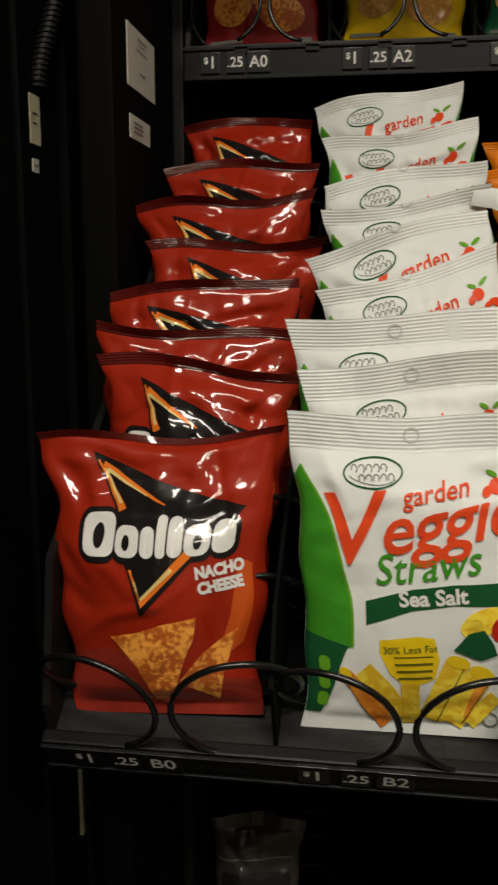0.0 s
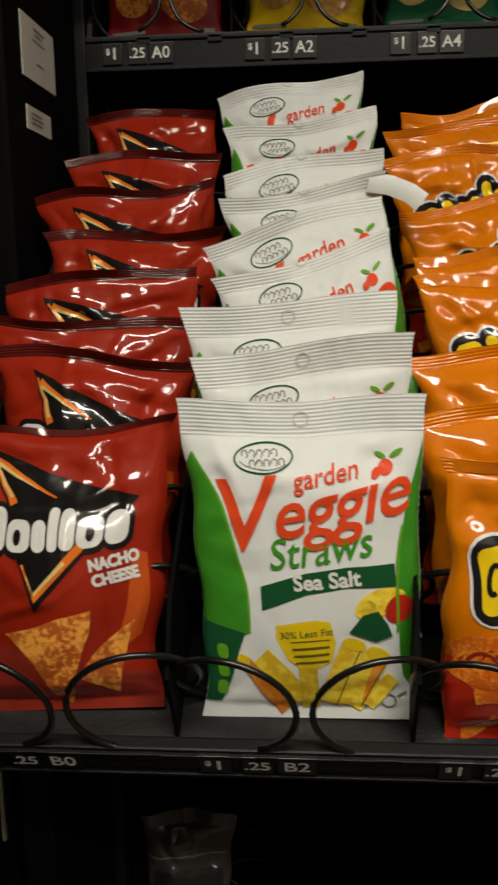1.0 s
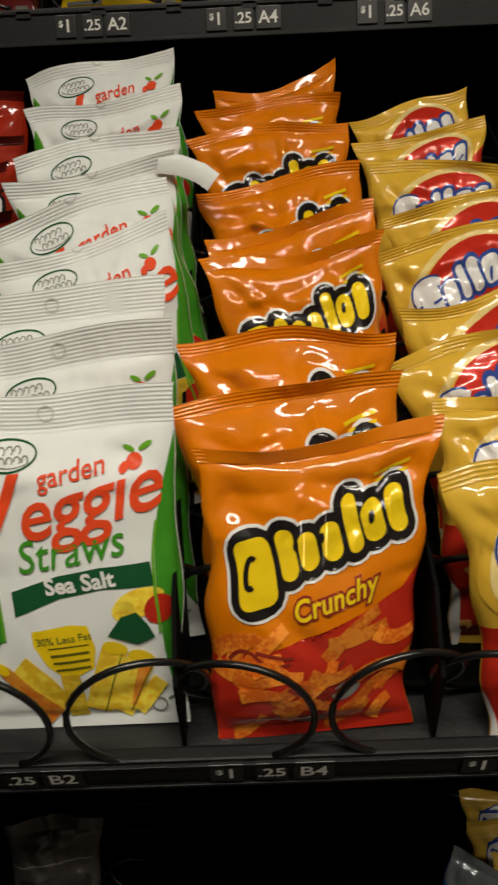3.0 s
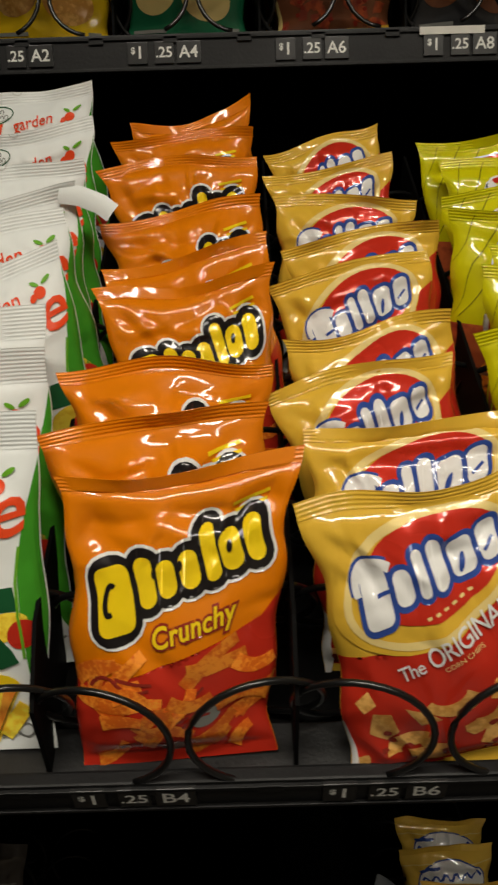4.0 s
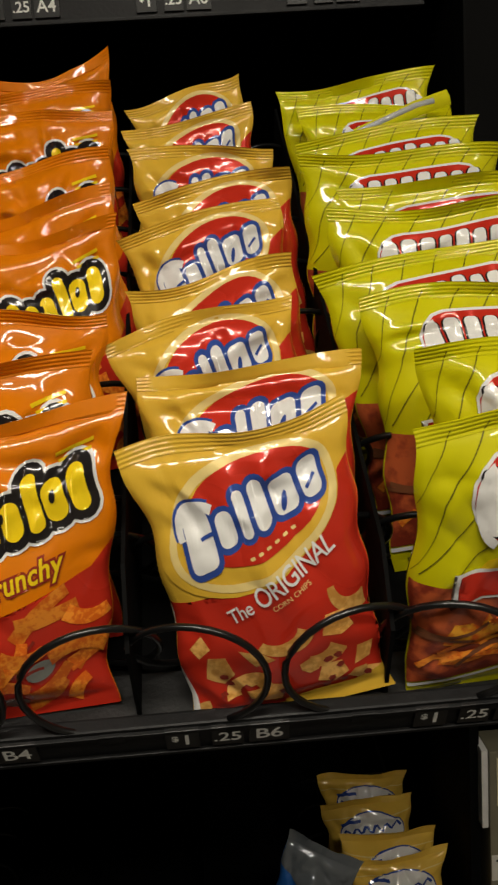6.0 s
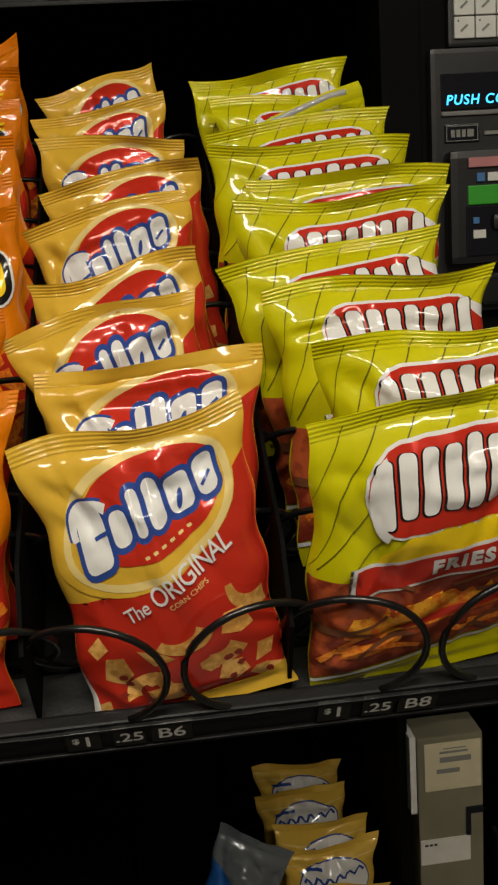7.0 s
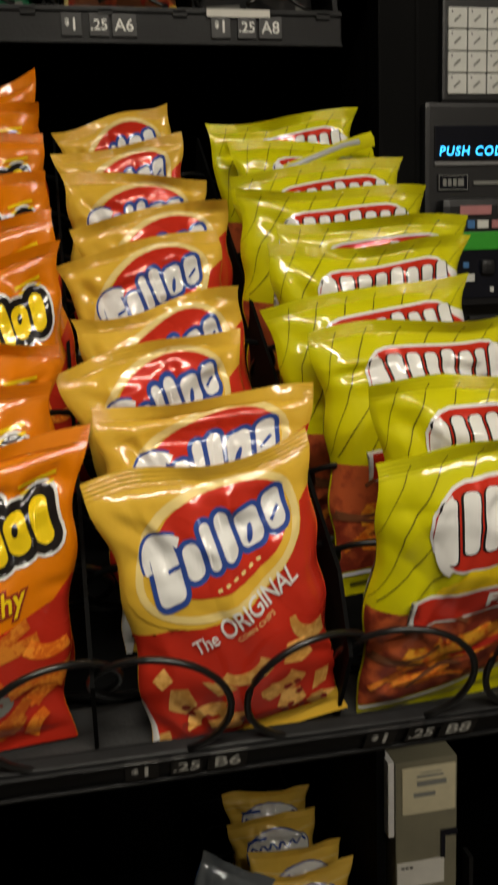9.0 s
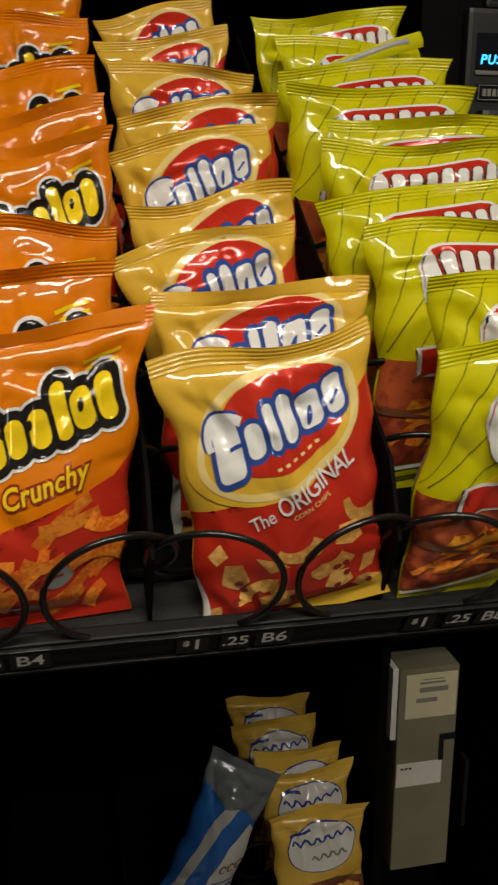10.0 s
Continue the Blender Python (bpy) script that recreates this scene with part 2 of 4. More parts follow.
def arc(cx, cz, rx, rz, a0, a1, n=14):
    return [(cx + rx * math.cos(radians(a0 + (a1 - a0) * k / (n - 1))), cz + rz * math.sin(radians(a0 + (a1 - a0) * k / (n - 1)))) for k in range(n)]


def words(body, cx, cz, size, turn=0.0, offset=0.0, shear=0.0, spacing=1.0, tall=1.0):
    v, f = flat_text(body, size, offset, shear, spacing)
    c, s = math.cos(radians(turn)), math.sin(radians(turn))
    return [(cx + x * c - z * tall * s, cz + x * s + z * tall * c) for x, z in v], f


def join(*shapes):
    v, f = [], []
    for a, b in shapes:
        n = len(v)
        v += a
        f += [tuple(i + n for i in q) for q in b]
    return v, f


def blocks(x0, x1, z0, z1, heights, r=0.003, slope=0.0, gap=0.0012, shear=0.0, grow=0.0):
    """A wordmark as a row of plain rounded blocks: bottom, top and, if given, relative width."""
    total = sum((q[2] if len(q) > 2 else 1.0) for q in heights)
    out, at = [], x0
    for q in heights:
        lo, hi = q[:2]
        w = (x1 - x0) * (q[2] if len(q) > 2 else 1.0) / total
        x = at + w / 2
        at += w
        a, b = z0 + (z1 - z0) * lo, z0 + (z1 - z0) * hi
        out.append(rounded(x, (a + b) / 2 + slope * (x - x0), w - gap + grow * 2, b - a + grow * 2, r + grow, shear=shear, turn=math.degrees(math.atan(slope))))
    return join(*out)


# ---- the bags ----
NU, NV = 60, 88


def dice(shape, w, h, spread=1.0):
    """Cuts a flat shape along the bag's grid, so that it lies on the film. Gives arrays of u, v and the faces."""
    bm = bmesh.new()
    vs = [bm.verts.new((max(-0.995, min(0.995, x / w * 2 / spread)), 0, z / h)) for x, z in shape[0]]
    for f in shape[1]:
        try:
            bm.faces.new([vs[i] for i in f])
        except ValueError:
            pass
    bmesh.ops.triangulate(bm, faces=bm.faces[:])
    us, zs = [v.co.x for v in bm.verts], [v.co.z for v in bm.verts]
    for axis, lo, hi, lines in ((0, min(us), max(us), [-1 + 2 * k / NU for k in range(NU + 1)]), (2, min(zs), max(zs), [k / NV for k in range(NV + 1)])):
        for c in lines:
            if lo < c < hi:
                co, no = [0, 0, 0], [0, 0, 0]
                co[axis], no[axis] = c, 1
                bmesh.ops.bisect_plane(bm, geom=bm.verts[:] + bm.edges[:] + bm.faces[:], plane_co=co, plane_no=no, dist=1e-6)
    bm.verts.index_update()
    uv = np.array([(v.co.x, v.co.z) for v in bm.verts])
    faces = [tuple(v.index for v in f.verts) for f in bm.faces]
    bm.free()
    return uv, faces


def bag_surface(w, h, thick, seal, rng, flare=0.13, bottom=0.94, creases=9, strength=1.0, fold=0.0, lump=1.0, skew=0.0, horn=0.0):
    """Front and back grids of one crumpled, gas-filled bag that stands on its bottom edge; the front looks to -y."""
    U, V = np.meshgrid(np.linspace(-1, 1, NU + 1), np.linspace(0, 1, NV + 1))
    taper = np.clip((1 - V) / 0.26, 0, 1) ** 0.75 * (0.55 + 0.45 * np.clip(V / 0.15, 0, 1))
    half = w / 2 * (1 - flare * taper) * (bottom + (1 - bottom) * np.clip(V / 0.9, 0, 1))
    side_a = 0.014 * np.sin(V * rng.uniform(5, 9) + rng.uniform(0, 6)) + 0.018 * np.sin(V * rng.uniform(16, 26) + rng.uniform(0, 6))
    side_b = 0.014 * np.sin(V * rng.uniform(5, 9) + rng.uniform(0, 6)) + 0.018 * np.sin(V * rng.uniform(16, 26) + rng.uniform(0, 6))
    X = U * half * (1 + np.where(U > 0, side_a, side_b) * strength) + 0.002 * np.sin(3 * V + rng.uniform(0, 6))
    X = X - skew * (1 - V) * h
    inner = np.clip((V - 0.045) / (1 - seal - 0.045), 0, 1)
    puff = np.clip(1 - U ** 2, 0, 1) ** 0.55 * np.sin(np.pi * inner ** 1.12) ** 0.62
    puff = puff * (1 + lump * (0.12 * np.sin(2.4 * U + rng.uniform(0, 6)) * np.sin(5 * V + rng.uniform(0, 6))))
    dents = np.zeros_like(U)
    for k in range(creases):
        u0, v0 = rng.uniform(-1, 1), rng.uniform(0.05, 0.97)
        if k % 3 == 0:
            v0 = rng.uniform(0.72, 0.95)
        a = rng.uniform(-0.5, 0.5) if k % 2 else rng.uniform(0, np.pi)
        if k % 4 == 1:
            u0, a = rng.choice([-0.9, 0.9]), rng.uniform(-1.0, 1.0)
        dx, dz = (U - u0) * w / 2, (V - v0) * h
        s, d = dx * np.cos(a) + dz * np.sin(a), -dx * np.sin(a) + dz * np.cos(a)
        long, wide = rng.uniform(0.012, 0.050), rng.uniform(0.005, 0.013)
        amp = rng.uniform(0.0010, 0.0040) * rng.choice([-1, -1, 1]) * strength
        dents += amp * np.exp(-(s / long) ** 2) * np.clip(1 - np.abs(d + 0.004 * np.sin(s * 60)) / wide, 0, 1) ** 0.8
    for sgn in (-1, 1):
        u1, v1 = sgn * rng.uniform(0.25, 0.6), rng.uniform(0.62, 0.8)
        ax, az = sgn * 0.92 * w / 2, (1 - seal) * h
        bx, bz = u1 * w / 2, v1 * h
        L = math.hypot(bx - ax, bz - az)
        ex, ez = (bx - ax) / L, (bz - az) / L
        s, d = (U * w / 2 - ax) * ex + (V * h - az) * ez, -(U * w / 2 - ax) * ez + (V * h - az) * ex
        dents -= strength * rng.uniform(0.002, 0.0045) * np.clip(1 - np.abs(d) / rng.uniform(0.008, 0.014), 0, 1) * np.exp(-((s - L * 0.45) / (L * 0.5)) ** 2)
    for k in range(6):
        u0, run, slip = rng.uniform(-0.9, 0.9), rng.uniform(0.015, 0.045), rng.uniform(-0.5, 0.5)
        drop = (1 - seal - V) * h
        d = (U - u0) * w / 2 - slip * drop
        dents += strength * rng.uniform(0.0010, 0.0028) * rng.choice([-1, 1]) * np.clip(1 - np.abs(d) / rng.uniform(0.004, 0.010), 0, 1) * np.exp(-np.clip(drop, 0, 1) / run)
    for k in range(7):
        # long, nearly level folds that gather under the top seal
        u0, v0, a = rng.uniform(-0.6, 0.6), 1 - seal - rng.uniform(0.012, 0.20), rng.uniform(-0.22, 0.22)
        dx, dz = (U - u0) * w / 2, (V - v0) * h
        s, d = dx * np.cos(a) + dz * np.sin(a), -dx * np.sin(a) + dz * np.cos(a)
        d = d + 0.003 * np.sin(s * rng.uniform(40, 90) + rng.uniform(0, 6))
        long, wide = rng.uniform(0.015, 0.045), rng.uniform(0.005, 0.012)
        dents += strength * rng.uniform(0.0008, 0.0022) * rng.choice([-1, 1]) * np.exp(-(s / long) ** 4) * np.clip(1 - np.abs(d) / wide, 0, 1)
    for k in range(8):
        u0, v0, a = rng.uniform(-0.95, 0.95), rng.uniform(0.08, 0.95), rng.uniform(-1.0, 1.0) + (np.pi / 2 if k % 5 == 0 else 0)
        if k % 2:
            v0 = rng.uniform(0.70, 0.95)
        dx, dz = (U - u0) * w / 2, (V - v0) * h
        s, d = dx * np.cos(a) + dz * np.sin(a), -dx * np.sin(a) + dz * np.cos(a)
        long, wide, steep = rng.uniform(0.015, 0.05), rng.uniform(0.010, 0.024), rng.uniform(0.10, 0.30) * rng.choice([-1, 1])
        dents += strength * steep * np.abs(d) * np.exp(-(s / long) ** 2 - (d / wide) ** 2)
    # flat facets that meet in sharp creases: the difference of two ridged roofs
    px, pz = U * w / 2, V * h
    roofs = []
    for count, steep in ((9, 0.20), (8, 0.20)):
        planes = []
        for k in range(count):
            a, g = rng.uniform(0, 2 * np.pi), steep * rng.uniform(0.35, 1.0)
            cx, cz = rng.uniform(-0.8, 0.8) * w / 2, (rng.uniform(0.1, 0.95) if k % 2 else rng.uniform(0.65, 0.95)) * h
            planes.append(g * (np.cos(a) * (px - cx) * 0.7 + np.sin(a) * (pz - cz)) - rng.uniform(0, 0.003))
        roofs.append(np.max(planes, axis=0))
    dents = dents * 0.8 + 0.5 * strength * np.clip(roofs[0] - roofs[1], -0.006, 0.006)
    body = np.clip(1 - U ** 6, 0, 1) * np.clip(inner * 14, 0, 1) * np.clip((1 - inner) * 9, 0.25, 1)
    dents = dents * body
    wave = 0.0036 * strength * np.sin(U * rng.uniform(2, 4.5) + rng.uniform(0, 6)) + 0.001 * np.sin(U * rng.uniform(7, 11) + rng.uniform(0, 6))
    top = np.clip((V - (1 - seal * 2.2)) / (seal * 2.2), 0, 1) ** 1.5
    shift = wave * top + fold * top * (0.6 + 0.4 * U)
    Z = V * h + 0.0025 * strength * np.sin(U * rng.uniform(1.5, 3.5) + rng.uniform(0, 6)) * V ** 3
    Z = Z + horn * np.clip((U - 0.45) / 0.55, 0, 1) ** 2 * V ** 6
    front = np.stack([X, -thick / 2 * puff - dents * 1.0 + shift, Z], -1)
    back = np.stack([X, thick / 2 * 0.8 * puff + np.fliplr(dents) * 0.5 + shift + 0.0006, Z], -1)
    return front, back


def lay(grid, uv, lift):
    """Points of the artwork on the film."""
    a = np.clip((uv[:, 0] + 1) / 2 * NU, 0, NU - 1e-6)
    b = np.clip(uv[:, 1] * NV, 0, NV - 1e-6)
    i, j = a.astype(int), b.astype(int)
    fa, fb = (a - i)[:, None], (b - j)[:, None]
    p = (grid[j, i] * (1 - fa) + grid[j, i + 1] * fa) * (1 - fb) + (grid[j + 1, i] * (1 - fa) + grid[j + 1, i + 1] * fa) * fb
    p = p.copy()
    p[:, 1] -= lift
    return p


def sheet(front, back, j0, j1):
    """A closed skin of the rows j0 to j1 of both grids, with a crisp rim."""
    n = NU + 1
    rows = j1 - j0 + 1
    f, k = front[j0:j1 + 1].reshape(-1, 3), back[j0:j1 + 1].reshape(-1, 3)
    o = rows * n
    faces = []
    for j in range(rows - 1):
        for i in range(NU):
            a = j * n + i
            faces.append((a, a + 1, a + n + 1, a + n))
            faces.append((o + a + n, o + a + n + 1, o + a + 1, o + a))
    loop = list(range(n)) + [j * n + NU for j in range(1, rows)] + [(rows - 1) * n + i for i in range(NU - 1, -1, -1)] + [j * n for j in range(rows - 2, 0, -1)]
    c, base = len(loop), 2 * o
    faces += [(base + q, base + c + q, base + c + (q + 1) % c, base + (q + 1) % c) for q in range(c)]
    me = bpy.data.meshes.new("film")
    me.from_pydata(np.concatenate([f, k, f[loop], k[loop]]).tolist(), [], faces)
    return me


SINGLE = {"flame_core", "flame_edge", "edge_line", "wordmark_shade", "chip_picture", "snack_picture", "snack_shade", "chip_shade", "cookie_picture", "fries_picture", "fries_shade", "leaf_picture", "printed_mark", "pale_mark", "small_print"}


def pieces(name, material, layer, shape):
    """Splits loose shapes of one print into pieces of their own, each a hair above the last."""
    if name not in SINGLE:
        return [(name, material, layer, shape)]
    v, f = shape
    owner = list(range(len(v)))

    def root(i):
        while owner[i] != i:
            i = owner[i]
        return i

    for q in f:
        for i in q[1:]:
            owner[root(i)] = root(q[0])
    groups = {}
    for q in f:
        groups.setdefault(root(q[0]), []).append(q)
    out = []
    for k, faces in enumerate(groups.values()):
        used = sorted({i for q in faces for i in q})
        place = {i: n for n, i in enumerate(used)}
        out.append((name, material, layer + 0.9 * k / len(groups), ([v[i] for i in used], [tuple(place[i] for i in q) for q in faces])))
    return out


class Kind:
    """One sort of bag: size, film and artwork (part name, material, layer, shape)."""

    def __init__(self, w, h, thick, seal, material, art, label, seal_material=None, ridges=0, flank=(), **more):
        self.w, self.h, self.thick, self.seal, self.material, self.label = w, h, thick, seal, material, label
        self.seal_material, self.ridges, self.more = seal_material or material, ridges, more
        art = [q for entry in art for q in pieces(*entry)]
        spread = 1 - 0.85 * more.get("flare", 0.13)
        self.art = [(name, m, layer, *dice(shape, w, h, spread)) for name, m, layer, shape in art]
        self.flank = [(name, m, layer, *dice(shape, w, h, spread)) for name, m, layer, shape in flank]


def make_bag(kind, name, m, seed, category="snack bag", group="", label=None, wide=1.0, **more):
    rng = np.random.default_rng(seed)
    front, back = bag_surface(kind.w, kind.h, kind.thick, kind.seal, rng, **{**kind.more, **more})
    front[..., 0] *= wide
    back[..., 0] *= wide
    root = empty(name, m)
    tagged(root, label or kind.label, category, group)
    cut = NV - max(2, round(kind.seal * NV))
    mesh_part("body", sheet(front, back, 0, cut), kind.material, root, smooth=True)
    if kind.ridges:
        rows, us = kind.ridges * 4 + 1, np.linspace(-1, 1, NU + 1)
        skins = []
        for q in range(rows):
            v = 1 - kind.seal * (1 - q / (rows - 1))
            skins.append(lay(front, np.array([(u, v) for u in us]), 0.0004 + 0.0003 * math.sin(q * math.pi / 2)))
        n = NU + 1
        me = bpy.data.meshes.new("top_seal")
        me.from_pydata(np.concatenate(skins).tolist(), [], [(q * n + i, q * n + i + 1, q * n + n + i + 1, q * n + n + i) for q in range(rows - 1) for i in range(NU)])
        mesh_part("top_seal", me, kind.seal_material, root, "ribbed top seal", smooth=True)
        mesh_part("seal_back", sheet(front, back, cut, NV), kind.seal_material, root, smooth=True)
    else:
        mesh_part("top_seal", sheet(front, back, cut, NV), kind.seal_material, root, "flat crimped top seal", smooth=True)
    for pname, material, layer, uv, faces in kind.art:
        p = lay(front, uv, 0.0006 + 0.00036 * layer)
        me = bpy.data.meshes.new(pname)
        me.from_pydata(p.tolist(), [], faces)
        mesh_part(pname, me, material, root, smooth=True)
    for pname, material, layer, uv, faces in kind.flank:
        me = bpy.data.meshes.new(pname)
        me.from_pydata(lay(back, uv, -0.0006 - 0.00026 * layer).tolist(), [], [q[::-1] for q in faces])
        mesh_part(pname, me, material, root, smooth=True)
    return root


# ---- the room ----
def slab(name, x0, x1, y0, y1, z0, z1, material, label):
    return tagged(part(name, box(x0, x1, y0, y1, z0, z1), material), label, name.split("_")[0], kind="structure")


slab("floor", -2.2, 2.6, -2.6, 2.0, -0.1, 0.0, FLOOR, "dark vinyl floor of the corridor")
slab("ceiling", -2.2, 2.6, -2.6, 2.0, CEILING, CEILING + 0.1, CEIL, "pale tiled corridor ceiling")
slab("wall_south", -2.2, 2.6, -2.7, -2.6, 0, CEILING, WALL, "plain beige painted corridor wall")
slab("wall_north", -2.2, 2.6, 2.0, 2.1, 0, CEILING, WALL, "plain beige wall behind the machine")
slab("wall_west", -2.3, -2.2, -2.6, 2.0, 0, CEILING, WALL, "plain beige painted end wall")
slab("wall_east", 2.6, 2.7, -2.6, 2.0, 0, CEILING, WALL, "plain beige painted end wall")

for lx, ly in ((0.05, -0.62), (0.9, -1.35)):
    fix = tagged(empty("ceiling_light", pose(lx, ly, CEILING)), "white enamel ceiling light with twin tubes", "ceiling light", "ceiling lights")
    part("housing", box(-0.62, 0.62, -0.16, 0.16, -0.05, 0.0, 0.01), WHITE_METAL, fix)
    for dy in (-0.07, 0.07):
        mesh_part("tube", tube([(-0.58, dy, -0.062), (0.58, dy, -0.062)], 0.012, 10), TUBE, fix)

# ---- the machine ----
FACE = 0.925
LEFT, RIGHT = -0.219, 0.555
cab = tagged(empty("vending_machine", pose(0, 0, 0)), "black steel snack vending machine with its door open", "vending machine")
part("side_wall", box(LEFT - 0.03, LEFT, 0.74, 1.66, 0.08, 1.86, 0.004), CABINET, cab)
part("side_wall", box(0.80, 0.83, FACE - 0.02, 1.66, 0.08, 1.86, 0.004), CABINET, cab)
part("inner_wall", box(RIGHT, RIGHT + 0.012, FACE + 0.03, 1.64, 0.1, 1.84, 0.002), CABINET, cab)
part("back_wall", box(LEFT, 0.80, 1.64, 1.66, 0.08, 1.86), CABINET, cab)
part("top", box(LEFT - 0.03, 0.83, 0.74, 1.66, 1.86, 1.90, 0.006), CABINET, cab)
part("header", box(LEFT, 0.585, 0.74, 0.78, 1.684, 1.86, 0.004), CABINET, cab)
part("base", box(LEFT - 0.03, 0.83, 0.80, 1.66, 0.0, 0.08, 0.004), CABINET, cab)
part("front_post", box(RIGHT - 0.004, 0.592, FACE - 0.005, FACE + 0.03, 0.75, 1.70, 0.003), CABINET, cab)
for yy in (0.955, 1.05):
    part("mounting_rail", box(LEFT, LEFT + 0.012, yy, yy + 0.03, 0.12, 1.70, 0.002), BLACK_METAL, cab)

# labels on the side wall
side = Matrix(((0, 0, 1, LEFT + 0.0012), (1, 0, 0, 0), (0, 1, 0, 0), (0, 0, 0, 1)))


def wall_label(name, y0, y1, z0, z1, material, rows, label, x=LEFT):
    ob = part(name, box(x, x + 0.0009, y0, y1, z0, z1), material)
    tagged(ob, label, "label")
    m = side.copy()
    m[0][3] = x + 0.0013
    bars([(y0 + (y1 - y0) * a, y0 + (y1 - y0) * b, z0 + (z1 - z0) * c, z0 + (z1 - z0) * d) for a, b, c, d in rows], m, PRINT if material is not PAPER else INK_GREY, ob)
    return ob


wall_label("data_label", 0.783, 0.877, 1.466, 1.518, PAPER, [(0.35, 0.7, 0.84, 0.87), (0.38, 0.6, 0.76, 0.78), (0.3, 0.7, 0.66, 0.68), (0.4, 0.62, 0.30, 0.33)], "white paper data label on the black side wall")
wall_label("serial_label", 0.787, 0.855, 1.423, 1.443, PAPER, [(0.15, 0.6, 0.25, 0.35), (0.15, 0.65, 0.45, 0.55), (0.15, 0.6, 0.65, 0.75)], "small white serial label on the black side wall")

# the open door, folded back against the side, with its inner lining
door = tagged(empty("door_1", pose(-0.29, 0, 0)), "open black steel door with a bare inner lining", "door", kind="structure")
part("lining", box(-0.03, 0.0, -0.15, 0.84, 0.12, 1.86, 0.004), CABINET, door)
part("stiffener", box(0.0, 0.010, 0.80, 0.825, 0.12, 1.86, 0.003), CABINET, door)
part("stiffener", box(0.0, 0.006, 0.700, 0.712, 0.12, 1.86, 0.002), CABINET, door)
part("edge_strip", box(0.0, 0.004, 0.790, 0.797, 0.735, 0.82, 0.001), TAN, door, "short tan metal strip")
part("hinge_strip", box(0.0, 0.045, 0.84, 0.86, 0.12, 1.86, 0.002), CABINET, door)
wall_label("door_label", 0.735, 0.757, 1.412, 1.452, PAPER_OLD, [(0.2, 0.7, 0.6, 0.64), (0.2, 0.6, 0.4, 0.44)], "cream paper label on the black door lining", -0.29)
wall_label("door_tag", 0.737, 0.750, 1.389, 1.400, PAPER, [(0.2, 0.8, 0.4, 0.6)], "small white tag on the black door lining", -0.29)
hose = tagged(empty("cable_conduit", pose(-0.282, 0.775, 1.50)), "black corrugated cable conduit beside the door", "conduit")
path = [(0.006 * math.sin(q * 0.16), 0.010 - 0.0012 * q, 0.09 - 0.0045 * q) for q in range(30)]
mesh_part("sleeve", tube(path, 0.007, 10), BLACK_METAL, hose, smooth=True)
for q in range(0, 30):
    d = Vector(path[q])
    mesh_part("ring", tube([d + Vector((0, 0, 0.0008)), d - Vector((0, 0, 0.0008))], 0.0088, 12), BLACK_METAL, hose)

# ---- control column on the right ----
def facing(x, y, z):
    return Matrix(((1, 0, 0, x), (0, 0, -1, y), (0, 1, 0, z), (0, 0, 0, 1)))


column_panel = part("column_panel", box(0.592, 0.80, FACE, FACE + 0.02, 0.75, 1.668, 0.004), CABINET, cab)
part("upper_panel", box(0.600, 0.80, FACE + 0.004, FACE + 0.02, 1.67, 1.85, 0.003), CABINET, cab)
hook = tagged(part("door_catch", box(0.591, 0.634, FACE - 0.028, FACE + 0.004, 1.661, 1.704, 0.006), PANEL), "black steel door catch with a shiny rounded edge", "door catch")
part("catch_edge", box(0.592, 0.633, FACE - 0.030, FACE - 0.022, 1.695, 1.7045, 0.003), mat("bright_steel", (0.5, 0.5, 0.5), 0.25, 1.0), hook, "shiny rounded metal edge")

notice = tagged(part("notice", box(0.606, 0.690, FACE - 0.0016, FACE, 1.566, 1.660, 0.0006), NOTICE), "yellow notice sticker with black writing on the control column", "notice")
for line, z, size in (("NOTICE", 1.6505, 0.0098), ("TRAYS ARE", 1.6300, 0.0075), ("CONNECTED", 1.6205, 0.0075), ("WITH HARNESS", 1.6110, 0.0075)):
    lettering(line, size, facing(0.648, FACE - 0.0021, z), PRINT, notice, 0.0003)
bars([(-0.0013, 0.0013, 0.0695, 0.0735), (-0.0013, 0.0013, 0.0315, 0.0355), (-0.026, 0.026, 0.0225, 0.0255), (-0.024, 0.024, 0.0165, 0.0195), (-0.024, 0.022, 0.0105, 0.0135), (-0.006, 0.006, 0.005, 0.0062)], facing(0.648, FACE - 0.0021, 1.566), PRINT, notice)

keypad = tagged(part("keypad", box(0.617, 0.715, FACE - 0.010, FACE, 1.444, 1.553, 0.003), PANEL_GREY), "white keypad with square keys in a black bezel", "keypad")
for r in range(4):
    for q in range(4):
        x, z = 0.6225 + 0.0213 * q, 1.5135 - 0.0208 * r
        key = part("key", box(x, x + 0.0200, FACE - 0.0125, FACE - 0.009, z, z + 0.0195, 0.001), KEY, keypad)
        bars([(0.003, 0.0045, 0.0145, 0.0165)] , facing(x, FACE - 0.0128, z), PRINT, key)
        me = bpy.data.meshes.new("printed_mark")
        v, f = stroke([(0.006, 0.006), (0.013, 0.012)], 0.0022)
        me.from_pydata([tuple(facing(x, FACE - 0.0128, z) @ Vector((a, d, 0))) for a, d in v], [], f)
        mesh_part("printed_mark", me, INK_GREY, key)
clip = tagged(part("paper_tab", box(0.652, 0.675, FACE - 0.014, FACE - 0.004, 1.553, 1.561, 0.001), PAPER), "small white ribbed tab above the keypad", "tab")

